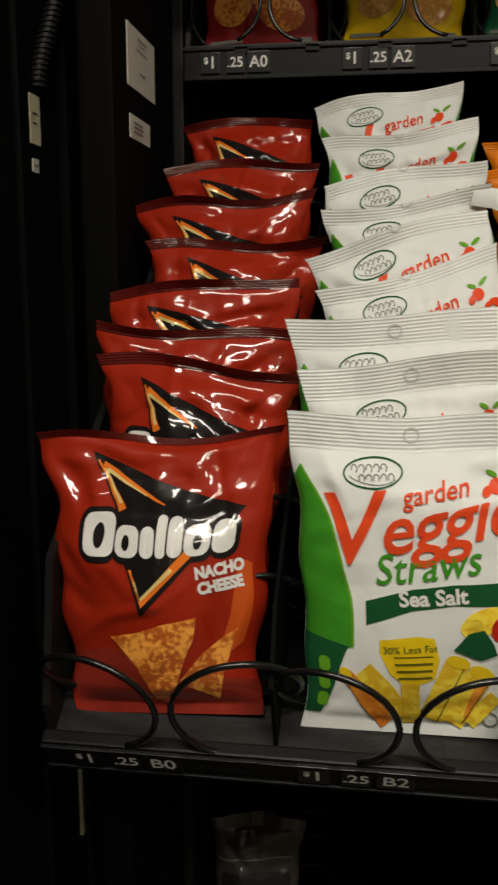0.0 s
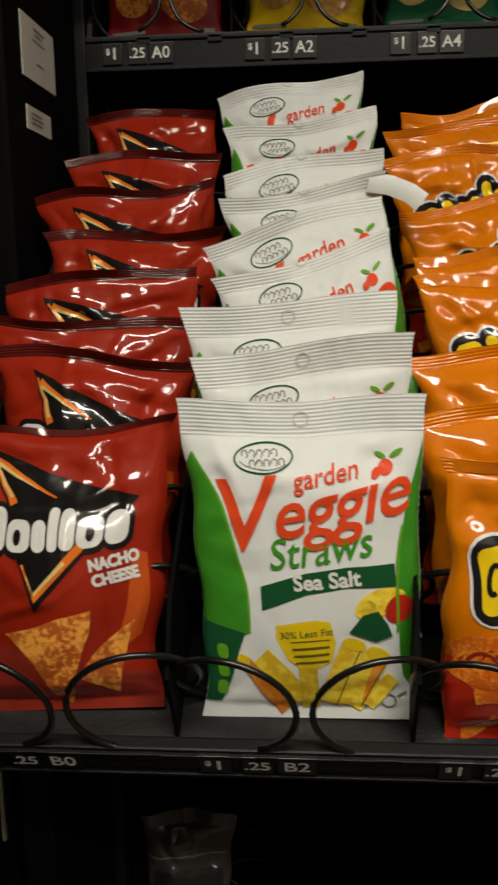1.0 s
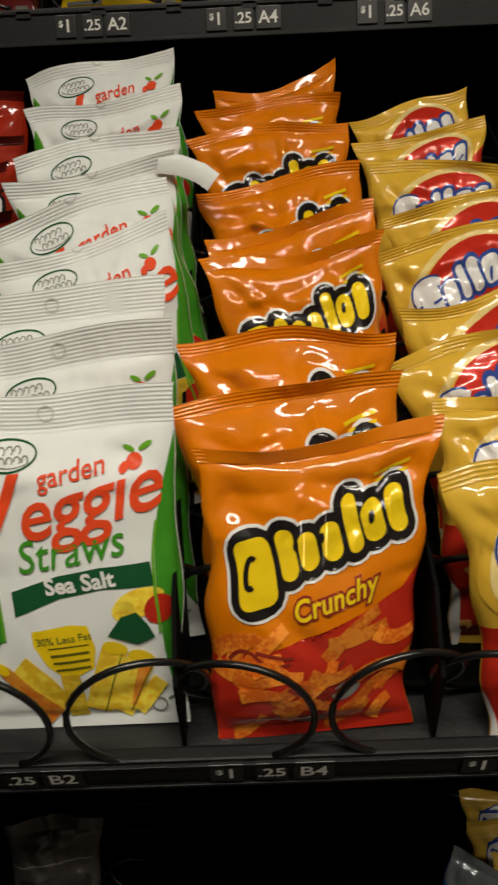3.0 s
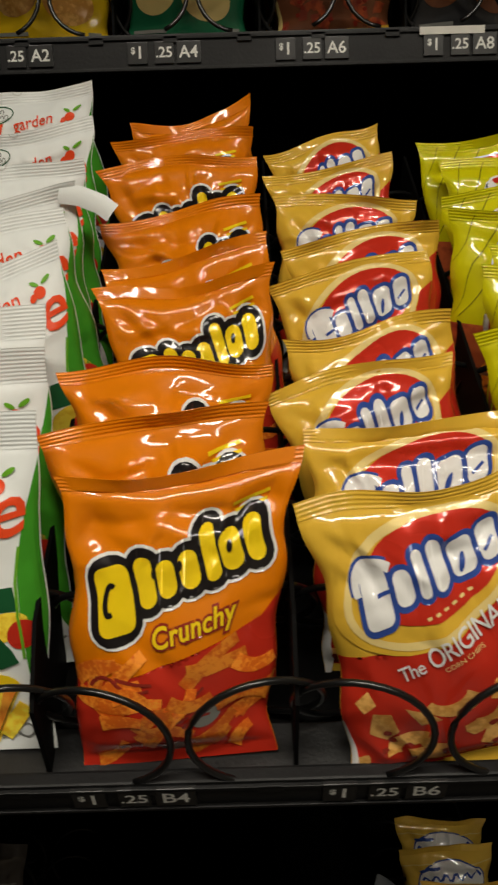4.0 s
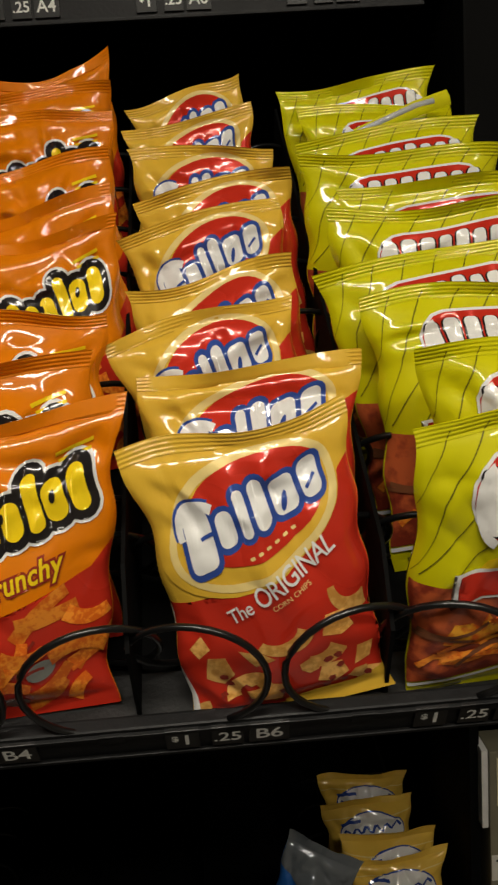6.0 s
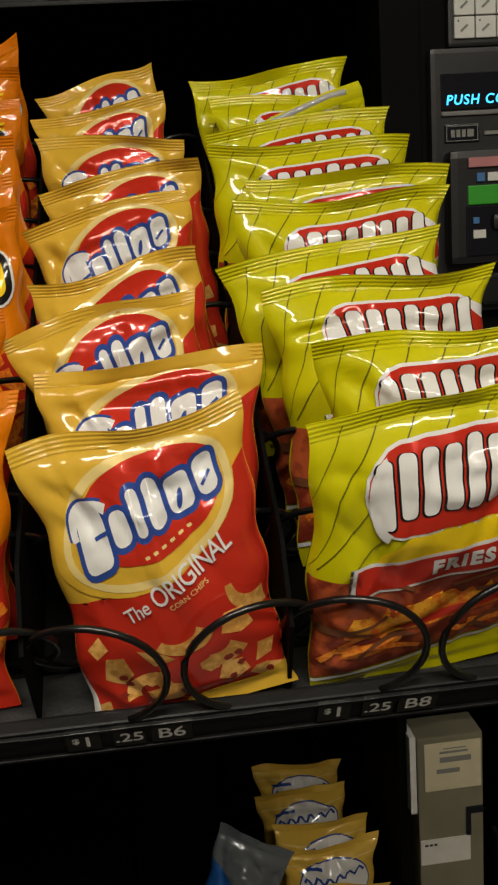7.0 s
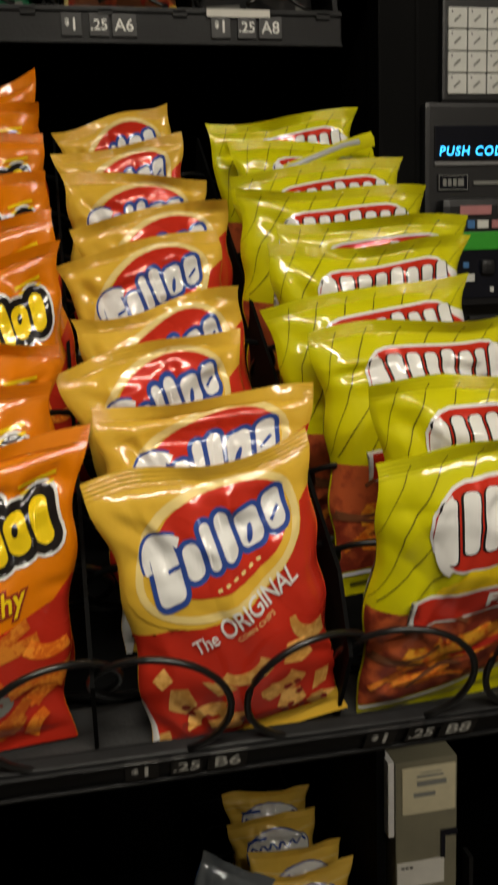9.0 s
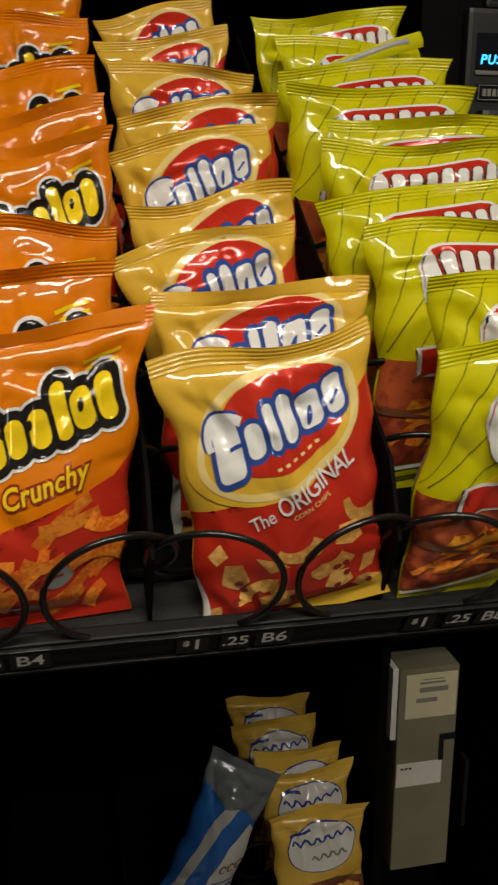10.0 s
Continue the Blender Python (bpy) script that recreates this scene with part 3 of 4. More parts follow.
unit = tagged(empty("display_unit", pose(0, 0, 0)), "black bill validator with a blue lit display", "display unit")
part("housing", box(0.597, 0.80, FACE - 0.014, FACE, 1.19, 1.443, 0.005), PANEL_GREY, unit)
part("display_recess", box(0.607, 0.790, FACE - 0.0155, FACE - 0.013, 1.386, 1.420, 0.001), SCREEN, unit)
lettering("PUSH CODE", 0.0128, facing(0.650, FACE - 0.0165, 1.3945), GLOW, unit, 0.0002, 0.15, 1.15)
part("light_strip", box(0.607, 0.790, FACE - 0.0165, FACE - 0.013, 1.3805, 1.3845, 0.001), mat("grey_strip", (0.16, 0.16, 0.16), 0.4), unit)
badge = part("badge", box(0.610, 0.645, FACE - 0.0155, FACE - 0.013, 1.3555, 1.3725, 0.0008), SCREEN, unit)
bars([(0.0015, 0.0335, 0.0013, 0.0020), (0.0015, 0.0335, 0.0150, 0.0157), (0.0015, 0.0022, 0.002, 0.015), (0.0328, 0.0335, 0.002, 0.015), (0.006, 0.010, 0.005, 0.012), (0.0115, 0.0155, 0.005, 0.012), (0.017, 0.021, 0.005, 0.012), (0.0225, 0.029, 0.005, 0.012), (0.040, 0.085, 0.006, 0.0095)], facing(0.610, FACE - 0.0160, 1.3555), INK_GREY, badge)
bezel = part("validator", box(0.608, 0.80, FACE - 0.034, FACE - 0.013, 1.238, 1.347, 0.008), PANEL_GREY, unit)
part("green_band", box(0.6255, 0.79, FACE - 0.0362, FACE - 0.033, 1.295, 1.313, 0.001), GREEN_STRIP, bezel, "glowing green band")
part("face_plate", box(0.6235, 0.79, FACE - 0.0352, FACE - 0.033, 1.246, 1.294, 0.001), SCREEN, bezel)
for x0, x1, z0, z1, m in ((0.626, 0.660, 1.330, 1.339, PINK), (0.668, 0.671, 1.330, 1.340, KEY), (0.675, 0.678, 1.330, 1.340, KEY), (0.634, 0.642, 1.3165, 1.3245, DARK_BLUE), (0.645, 0.657, 1.3165, 1.3245, KEY), (0.661, 0.671, 1.3165, 1.3245, PINK), (0.675, 0.685, 1.3165, 1.3245, KEY), (0.630, 0.636, 1.277, 1.283, DARK_BLUE), (0.630, 0.6425, 1.263, 1.271, KEY), (0.660, 0.664, 1.252, 1.257, KEY), (0.672, 0.682, 1.284, 1.291, KEY), (0.673, 0.684, 1.268, 1.276, PINK)):
    part("sticker", box(x0, x1, FACE - 0.0368, FACE - 0.0345, z0, z1, 0.0003), m, bezel)
part("coin_knob", box(0.649, 0.664, FACE - 0.040, FACE - 0.034, 1.270, 1.285, 0.005), PANEL_GREY, bezel)
part("coin_slot", box(0.645, 0.70, FACE - 0.020, FACE - 0.013, 1.196, 1.228, 0.004), BLACK_METAL, unit)

chest = tagged(empty("coin_box", pose(0, 0, 0)), "tan steel coin box with paper labels", "coin box")
part("body", box(0.573, 0.652, FACE + 0.012, FACE + 0.06, 0.405, 0.700, 0.003), TAN, chest)
part("side_flange", box(0.565, 0.5725, FACE + 0.016, FACE + 0.05, 0.60, 0.700, 0.001), WHITE_METAL, chest)
lab = part("paper_label", box(0.581, 0.649, FACE + 0.0105, FACE + 0.012, 0.631, 0.692), PAPER_OLD, chest, "cream paper label with small print")
bars([(0.018, 0.052, 0.0475, 0.0505), (0.018, 0.056, 0.036, 0.043), (0.014, 0.042, 0.022, 0.028), (0.022, 0.05, 0.053, 0.0545)], facing(0.581, FACE + 0.0100, 0.631), INK_GREY, lab)
lab = part("paper_label", box(0.574, 0.635, FACE + 0.0105, FACE + 0.012, 0.533, 0.566), PAPER, chest, "white paper label")
bars([(0.005, 0.009, 0.025, 0.028), (0.0105, 0.0145, 0.025, 0.028), (0.016, 0.020, 0.025, 0.028)], facing(0.574, FACE + 0.0100, 0.533), PRINT, lab)
part("latch_notch", box(0.630, 0.636, FACE + 0.009, FACE + 0.0125, 0.567, 0.604, 0.001), SCREEN, chest)
part("latch_notch", box(0.636, 0.652, FACE + 0.009, FACE + 0.0125, 0.596, 0.604, 0.001), SCREEN, chest)
bracket = tagged(part("wire_bracket", box(0.668, 0.674, FACE + 0.01, FACE + 0.03, 0.46, 0.56, 0.002), BLACK_METAL), "black steel bracket beside the coin box", "bracket")


# ---- trays ----
PITCH = 0.1415
COLS = [-0.1255 + PITCH * k for k in range(5)]
SLOPE = math.degrees(math.atan(0.655))


def coil(cx, hand, radius=0.0375, turns=9, pitch=0.066, start=-0.004, first=0.4):
    pts = []
    for k in range(int(turns * 30) + 1):
        a = 2 * math.pi * k / 30
        w = -math.pi / 2 + a + first
        run = a / (2 * math.pi)
        lead = start + pitch * (run - 0.3 * (1 - math.exp(-run / 0.3)))
        pts.append((cx + hand * radius * math.cos(w), lead, radius + 0.004 + radius * math.sin(w)))
    return tube(pts, 0.0021, 7)


def make_tray(name, m, letter, label, depth=0.60, turns=9, dividers=0.055, spirals=range(5), low=0.0):
    t = tagged(empty(name, m), label, "vending tray", "vending trays")
    x0, x1 = COLS[0] - PITCH / 2, COLS[-1] + PITCH / 2
    # pan behind the lip: shade between the bags put into near-black colour
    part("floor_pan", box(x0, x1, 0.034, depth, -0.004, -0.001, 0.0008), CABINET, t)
    # same pan at the front, its sheen put into a lighter grey
    part("front_lip", box(x0, x1, 0.003, 0.034, -0.004, -0.0005, 0.0008), PAN_METAL, t, "front lip of the pan, lighter grey for its sheen")
    for x in (x0 - 0.005, x1):
        bm = bmesh.new()
        prof = [(0.0, -0.03), (0.012, 0.02), (0.075, 0.088), (depth, 0.088), (depth, -0.03)]
        a = [bm.verts.new((x, y, z)) for y, z in prof]
        b = [bm.verts.new((x + 0.005, y, z)) for y, z in prof]
        bm.faces.new(a[::-1])
        bm.faces.new(b)
        for i in range(5):
            bm.faces.new((a[i], a[(i + 1) % 5], b[(i + 1) % 5], b[i]))
        bmesh.ops.recalc_face_normals(bm, faces=bm.faces[:])
        part("side_panel", bm, BLACK_METAL, t)
    for k in range(4):
        x = (COLS[k] + COLS[k + 1]) / 2
        bm = bmesh.new()
        outline = [(0.006, -0.001), (0.010, dividers * 0.7), (0.05, dividers), (depth, dividers), (depth, -0.001)]
        a, b = [[bm.verts.new((x + e, y, z)) for y, z in outline] for e in (-0.0012, 0.0012)]
        bm.faces.new(a[::-1])
        bm.faces.new(b)
        for i in range(5):
            bm.faces.new((a[i], a[(i + 1) % 5], b[(i + 1) % 5], b[i]))
        bmesh.ops.recalc_face_normals(bm, faces=bm.faces[:])
        part("divider", bm, CABINET, t)
    rail = part("price_rail", box(x0 - 0.004, x1 + 0.004, -0.006, 0.003, -0.031 + low, 0.003 + low / 2, 0.0015), RAIL, t)
    for k in range(10):
        x = x0 + PITCH / 2 * (k + 0.5) + 0.02
        part("rail_clip", box(x - 0.007, x + 0.007, -0.0085, -0.006, -0.006 + low / 2, 0.001 + low / 2, 0.0006), RAIL, rail)
    for z in (-0.029 + low, -0.001 + low / 2):
        part("rail_lip", box(x0 - 0.004, x1 + 0.004, -0.0085, -0.006, z - 0.0015, z + 0.0015, 0.0005), RAIL, rail)
    front = Matrix(((1, 0, 0, 0), (0, 0, -1, -0.0088), (0, 1, 0, 0), (0, 0, 0, 1)))
    for k, cx in enumerate(COLS):
        for dx, wide, body, size in ((-0.047, 0.019, "$1", 0.0135), (-0.0215, 0.018, ".25", 0.0135), (0.002, 0.023, letter + str(2 * k), 0.0155)):
            tile = part("price_tile", box(cx + dx - wide / 2, cx + dx + wide / 2, -0.0084, -0.006, -0.0245 + low, -0.0045 + low, 0.0004), TILE, t)
            if body == "$1":
                lettering("$", 0.008, front @ Matrix.Translation((cx + dx - 0.004, -0.0125 + low, 0)), PRICE_WHITE, tile, 0.0002)
                lettering("1", 0.0155, front @ Matrix.Translation((cx + dx + 0.0025, -0.0148 + low, 0)), PRICE_WHITE, tile, 0.0003)
            else:
                lettering(body, size, front @ Matrix.Translation((cx + dx, -0.0148 + low, 0)), PRICE_WHITE, tile, 0.0002)
        if k in spirals:
            for hand in (-1, 1):
                mesh_part("spiral", coil(cx + 0.007 + hand * 0.042, -hand, turns=turns, first=0.4 if hand < 0 else 0.12), WIRE, t, "black wire vending spiral", smooth=True)
    return t


B_TRAY = pose(0, 0.491, 1.0145, SLOPE, 0, 0)
make_tray("vending_tray", B_TRAY, "B", "black steel vending tray, pulled out and tilted down", low=0.0105, dividers=0.085)
upper = make_tray("vending_tray", pose(0, 0.932, 1.5275), "A", "black steel vending tray with chrome-edged price rail", turns=6, depth=0.55)
part("paper_strip", box(0.380, 0.442, -0.0094, -0.0086, -0.0055, 0.0015), PAPER, upper, "glossy white paper strip")
make_tray("vending_tray", pose(0, 0.932, 0.395), "D", "black steel vending tray holding cookies", turns=6, depth=0.55, spirals=(0, 4))


# ---- artwork ----
def chips(seed, n, x0, x1, z0, z1, size, sides=(4, 6)):
    rnd = random.Random(seed)
    out = []
    for k in range(n):
        cx, cz = rnd.uniform(x0, x1), rnd.uniform(z0, z1)
        m = rnd.randint(*sides)
        a0 = rnd.uniform(0, 6)
        out.append(poly(*[(cx + size * rnd.uniform(0.7, 1.2) * math.cos(a0 + 6.283 * i / m), cz + size * rnd.uniform(0.6, 1.0) * math.sin(a0 + 6.283 * i / m)) for i in range(m)]))
    return join(*out)


def sticks(seed, n, x0, x1, z0, z1, long, wide, lean=(-40, 40)):
    rnd = random.Random(seed)
    out = []
    for k in range(n):
        cx, cz, a = rnd.uniform(x0, x1), rnd.uniform(z0, z1), radians(rnd.uniform(*lean))
        l, bow = long * rnd.uniform(0.6, 1.1), rnd.uniform(-0.2, 0.2) * long
        pts = []
        for i in range(7):
            s = (i - 3) / 3
            x, z = s * l / 2, bow * (1 - s * s)
            pts.append((cx + x * math.cos(a) - z * math.sin(a), cz + x * math.sin(a) + z * math.cos(a)))
        out.append(stroke(pts, (wide, wide * 0.7)))
    return join(*out)


TALL = [(0, 1, 1.5), (0.0, 0.72, 1.15), (0, 0.72, 0.7), (0, 0.98, 0.5), (0, 0.95, 0.7), (0, 0.72, 1.15), (0, 0.76, 1.0)]
tri = ((-0.043, 0.168), (0.056, 0.135), (-0.010, 0.071))
nacho_art = [
    ("emblem", INK_BLACK, 0, poly(*tri)),
    ("emblem", INK_BLACK, 1, blocks(-0.053, 0.053, 0.1045, 0.133, TALL, 0.006, 0.03, grow=0.0022)),
    ("flame_edge", INK_ORANGE, 1, join(stroke([(-0.0395, 0.163), (-0.026, 0.134)], (0.001, 0.006)), stroke([(-0.037, 0.160), (0.004, 0.139)], (0.0055, 0.001)), stroke([(-0.017, 0.100), (-0.010, 0.079), (0.034, 0.121)], (0.002, 0.0065)))),
    ("flame_core", INK_CREAM, 2, join(stroke([(-0.0365, 0.158), (-0.027, 0.138)], (0.001, 0.0028)), stroke([(-0.035, 0.1575), (-0.008, 0.144)], (0.0028, 0.0006)), stroke([(-0.014, 0.093), (-0.0095, 0.082), (0.012, 0.101)], (0.001, 0.0028)))),
    ("wordmark", INK_WHITE, 2, blocks(-0.052, 0.052, 0.106, 0.132, TALL, 0.006, 0.03)),
    ("wordmark_shade", INK_BLACK, 3, join(ellipse(-0.0405, 0.1185, 0.004, 0.0075), ellipse(-0.0205, 0.1155, 0.0028, 0.0046), ellipse(0.028, 0.117, 0.0028, 0.0046))),
    ("lettering", INK_WHITE, 1, join(words("NACHO", 0.043, 0.0985, 0.0086, 6, 0.0005, 0.0, 1.0, 1.15), words("CHEESE", 0.043, 0.0885, 0.0086, 6, 0.0005, 0.0, 1.0, 1.15))),
    ("glow_panel", INK_GLOW, 0, poly((0.045, 0.04), (0.062, 0.05), (0.064, 0.10), (0.056, 0.104), (0.05, 0.08))),
    ("chip_picture", CHIP, 1, join(poly((0.013, 0.026), (0.034, 0.046), (0.056, 0.061), (0.053, 0.042), (0.040, 0.012), (0.028, 0.018)), poly((-0.036, 0.056), (-0.015, 0.060), (0.004, 0.066), (0.027, 0.070), (0.026, 0.055), (0.014, 0.030), (0.002, 0.004), (-0.008, 0.012), (-0.018, 0.036)))),
    # shade along the bag's bottom, put into the colour as a darker red band
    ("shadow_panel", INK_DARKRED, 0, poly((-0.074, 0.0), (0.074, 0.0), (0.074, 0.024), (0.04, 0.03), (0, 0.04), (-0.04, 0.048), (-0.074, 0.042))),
]
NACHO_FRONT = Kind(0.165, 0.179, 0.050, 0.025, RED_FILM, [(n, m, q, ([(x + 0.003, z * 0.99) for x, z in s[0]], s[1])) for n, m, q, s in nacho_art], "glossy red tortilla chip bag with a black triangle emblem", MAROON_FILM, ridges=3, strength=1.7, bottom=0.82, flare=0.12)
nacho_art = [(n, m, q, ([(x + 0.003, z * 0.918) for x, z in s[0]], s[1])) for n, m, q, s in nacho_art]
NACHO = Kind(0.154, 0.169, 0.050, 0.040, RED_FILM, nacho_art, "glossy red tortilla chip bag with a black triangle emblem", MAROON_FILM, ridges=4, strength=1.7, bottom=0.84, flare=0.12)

veg_art = [
    ("hang_hole", INK_PALE, 2, ring(0.0, 0.1870, 0.0046, 0.0046, 0.0009)),
    ("green_edge", INK_GREEN, 0, poly((-0.072, 0.160), (-0.064, 0.167), (-0.058, 0.155), (-0.049, 0.135), (-0.043, 0.115), (-0.038, 0.09), (-0.037, 0.06), (-0.048, 0.055), (-0.053, 0.03), (-0.06, 0.012), (-0.072, 0.012))),
    ("green_edge", INK_DARKGREEN, 1, poly((-0.072, 0.012), (-0.058, 0.012), (-0.046, 0.045), (-0.040, 0.060), (-0.072, 0.066))),
    ("green_edge", INK_GREEN, 0, poly((0.073, 0.172), (0.066, 0.160), (0.060, 0.130), (0.056, 0.105), (0.055, 0.085), (0.058, 0.06), (0.063, 0.03), (0.073, 0.02))),
    ("edge_line", INK_LEAF, 1, join(stroke([(-0.064, 0.167), (-0.058, 0.155), (-0.049, 0.135), (-0.043, 0.115), (-0.038, 0.09), (-0.037, 0.06)], 0.0016), stroke([(0.059, 0.125), (0.055, 0.105), (0.054, 0.085), (0.057, 0.06)], 0.0016))),
    ("emblem", INK_DARKGREEN, 0, ring(-0.022, 0.1655, 0.0172, 0.0088, 0.0011, 6)),
    ("emblem_script", INK_GREY, 0, join(*[stroke(arc(-0.0325 + 0.0042 * k, 0.1672 + 0.0003 * k, 0.0016, 0.0022, 200 - 30 * (k % 2), -60), 0.0008) for k in range(5)], *[stroke(arc(-0.0285 + 0.0042 * k, 0.1622 + 0.0003 * k, 0.0016, 0.0021, 220 - 30 * (k % 2), -40), 0.0008) for k in range(5)], stroke(arc(-0.022, 0.1655, 0.0145, 0.0062, 200, 330), 0.0005))),
    ("lettering", INK_SCARLET, 2, join(words("garden", 0.013, 0.1555, 0.0140, 8, 0.0001, 0.15, 1.0, 1.1), words("V", -0.040, 0.1300, 0.0600, 8, 0.0006, 0.24), words("eggie", 0.0195, 0.1385, 0.0430, 10, 0.0005, 0.30, 0.96, 1.0))),
    ("fruit_picture", INK_SCARLET, 1, ellipse(0.0475, 0.1575, 0.0044, 0.0042)),
    ("leaf_picture", INK_LEAF, 1, join(ellipse(0.0445, 0.164, 0.0035, 0.0014, -30), ellipse(0.0535, 0.165, 0.0042, 0.0015, 30))),
    ("lettering", INK_GREEN, 2, words("Straws", 0.008, 0.1125, 0.0235, 8, 0.0001, 0.28, 1.0, 1.1)),
    ("banner", INK_DARKGREEN, 0, poly((-0.029, 0.090), (0.0, 0.0990), (0.024, 0.1025), (0.053, 0.103), (0.054, 0.089), (0.024, 0.090), (0.0, 0.086), (-0.029, 0.075))),
    ("lettering", INK_WHITE, 1, words("Sea Salt", 0.012, 0.0940, 0.0132, 5, 0.0004)),
    ("badge", INK_YELLOW, 0, poly((-0.020, 0.066), (0.004, 0.070), (0.014, 0.069), (0.018, 0.055), (0.016, 0.042), (-0.001, 0.034), (-0.013, 0.044), (-0.020, 0.058))),
    ("lettering", INK_DARKGREEN, 1, words("30% Less Fat", -0.001, 0.0610, 0.0066, 6)),
    ("printed_line", INK_OLIVE, 1, join(*[stroke([(-0.011 + k * 0.001, 0.0555 - k * 0.0048), (0.014, 0.0575 - k * 0.0048)], 0.0016 if k else 0.0008) for k in range(4)])),
    ("pepper_picture", STRAW_Y, 0, join(ellipse(0.045, 0.080, 0.0150, 0.0085, 12), ellipse(0.036, 0.076, 0.007, 0.006))),
    ("tomato_picture", INK_RED, 1, ellipse(0.056, 0.075, 0.0085, 0.0088)),
    ("leaf_picture", INK_DARKGREEN, 2, poly((0.026, 0.062), (0.034, 0.073), (0.043, 0.075), (0.050, 0.066), (0.054, 0.058), (0.044, 0.055), (0.034, 0.059))),
    *[("straw_picture", m, q, stroke(p, w)) for m, q, p, w in (
        (STRAW_Y, 1, [(-0.032, 0.044), (-0.018, 0.030), (-0.006, 0.012)], 0.018), (STRAW_Y, 1.2, [(0.0, 0.038), (0.002, 0.008)], 0.012),
        (STRAW_Y, 1.4, [(0.014, 0.012), (0.030, 0.054)], 0.016), (STRAW_Y, 1.6, [(0.026, 0.010), (0.046, 0.046)], 0.018), (STRAW_Y, 1.8, [(0.038, 0.010), (0.056, 0.030)], 0.010),
        (STRAW_O, 2, [(-0.042, 0.042), (-0.028, 0.024), (-0.012, 0.008)], (0.008, 0.014)), (STRAW_O, 2.2, [(0.036, 0.014), (0.050, 0.046)], (0.003, 0.009)))],
    ("straw_tip", INK_YELLOW, 2.4, join(ellipse(-0.042, 0.042, 0.0045, 0.0035, -50))),
    ("straw_tip", INK_YELLOW, 2.4, join(ellipse(0.030, 0.054, 0.008, 0.004, -20))),
    ("straw_tip", INK_YELLOW, 2.5, join(ellipse(0.046, 0.046, 0.009, 0.0045, -28))),
    ("straw_shade", INK_OLIVE, 2.6, join(stroke([(0.018, 0.010), (0.034, 0.050)], 0.0008), stroke([(0.034, 0.010), (0.053, 0.042)], 0.0008))),
    ("printed_line", INK_GREY, 1, join(ring(0.052, 0.013, 0.005, 0.005, 0.001), stroke([(0.036, 0.008), (0.046, 0.012)], 0.0015), stroke([(0.058, 0.016), (0.064, 0.019)], 0.0015))),
    ("printed_mark", INK_LEAF, 2, join(*[rounded(-0.058 + k * 0.0012, 0.022 + k * 0.0125, 0.0075, 0.010, 0.003) for k in range(3)])),
]
veg_flank = [
    ("green_edge", INK_GREEN, 0, poly((0.074, 0.172), (0.060, 0.165), (0.040, 0.13), (0.034, 0.08), (0.040, 0.03), (0.074, 0.02))),
    ("leaf_picture", INK_LEAF, 1, join(ellipse(0.060, 0.115, 0.010, 0.006, 40), ellipse(0.052, 0.06, 0.010, 0.006, -30))),
    ("tomato_picture", INK_RED, 2, join(ellipse(0.062, 0.098, 0.009, 0.009), ellipse(0.050, 0.082, 0.008, 0.008), ellipse(0.061, 0.060, 0.009, 0.009))),
    ("pepper_picture", STRAW_O, 3, join(ellipse(0.065, 0.080, 0.006, 0.008), ellipse(0.052, 0.044, 0.008, 0.006))),
]
VEG_BACK = Kind(0.146, 0.197, 0.046, 0.060, WHITE_FILM, [(n, m, q, ([(x, z + 0.011 * min(1, max(0, (z - 0.08) / 0.05))) for x, z in s[0]], s[1])) for n, m, q, s in veg_art], "white and green vegetable straw bag with a crumpled top", ridges=5, strength=1.4, flare=0.09, bottom=0.93, flank=veg_flank)
VEG = Kind(0.150, 0.197, 0.046, 0.105, WHITE_FILM, veg_art, "white and green vegetable straw bag with a ribbed top seal", ridges=9, strength=0.9, flare=0.09, bottom=0.93, flank=veg_flank)

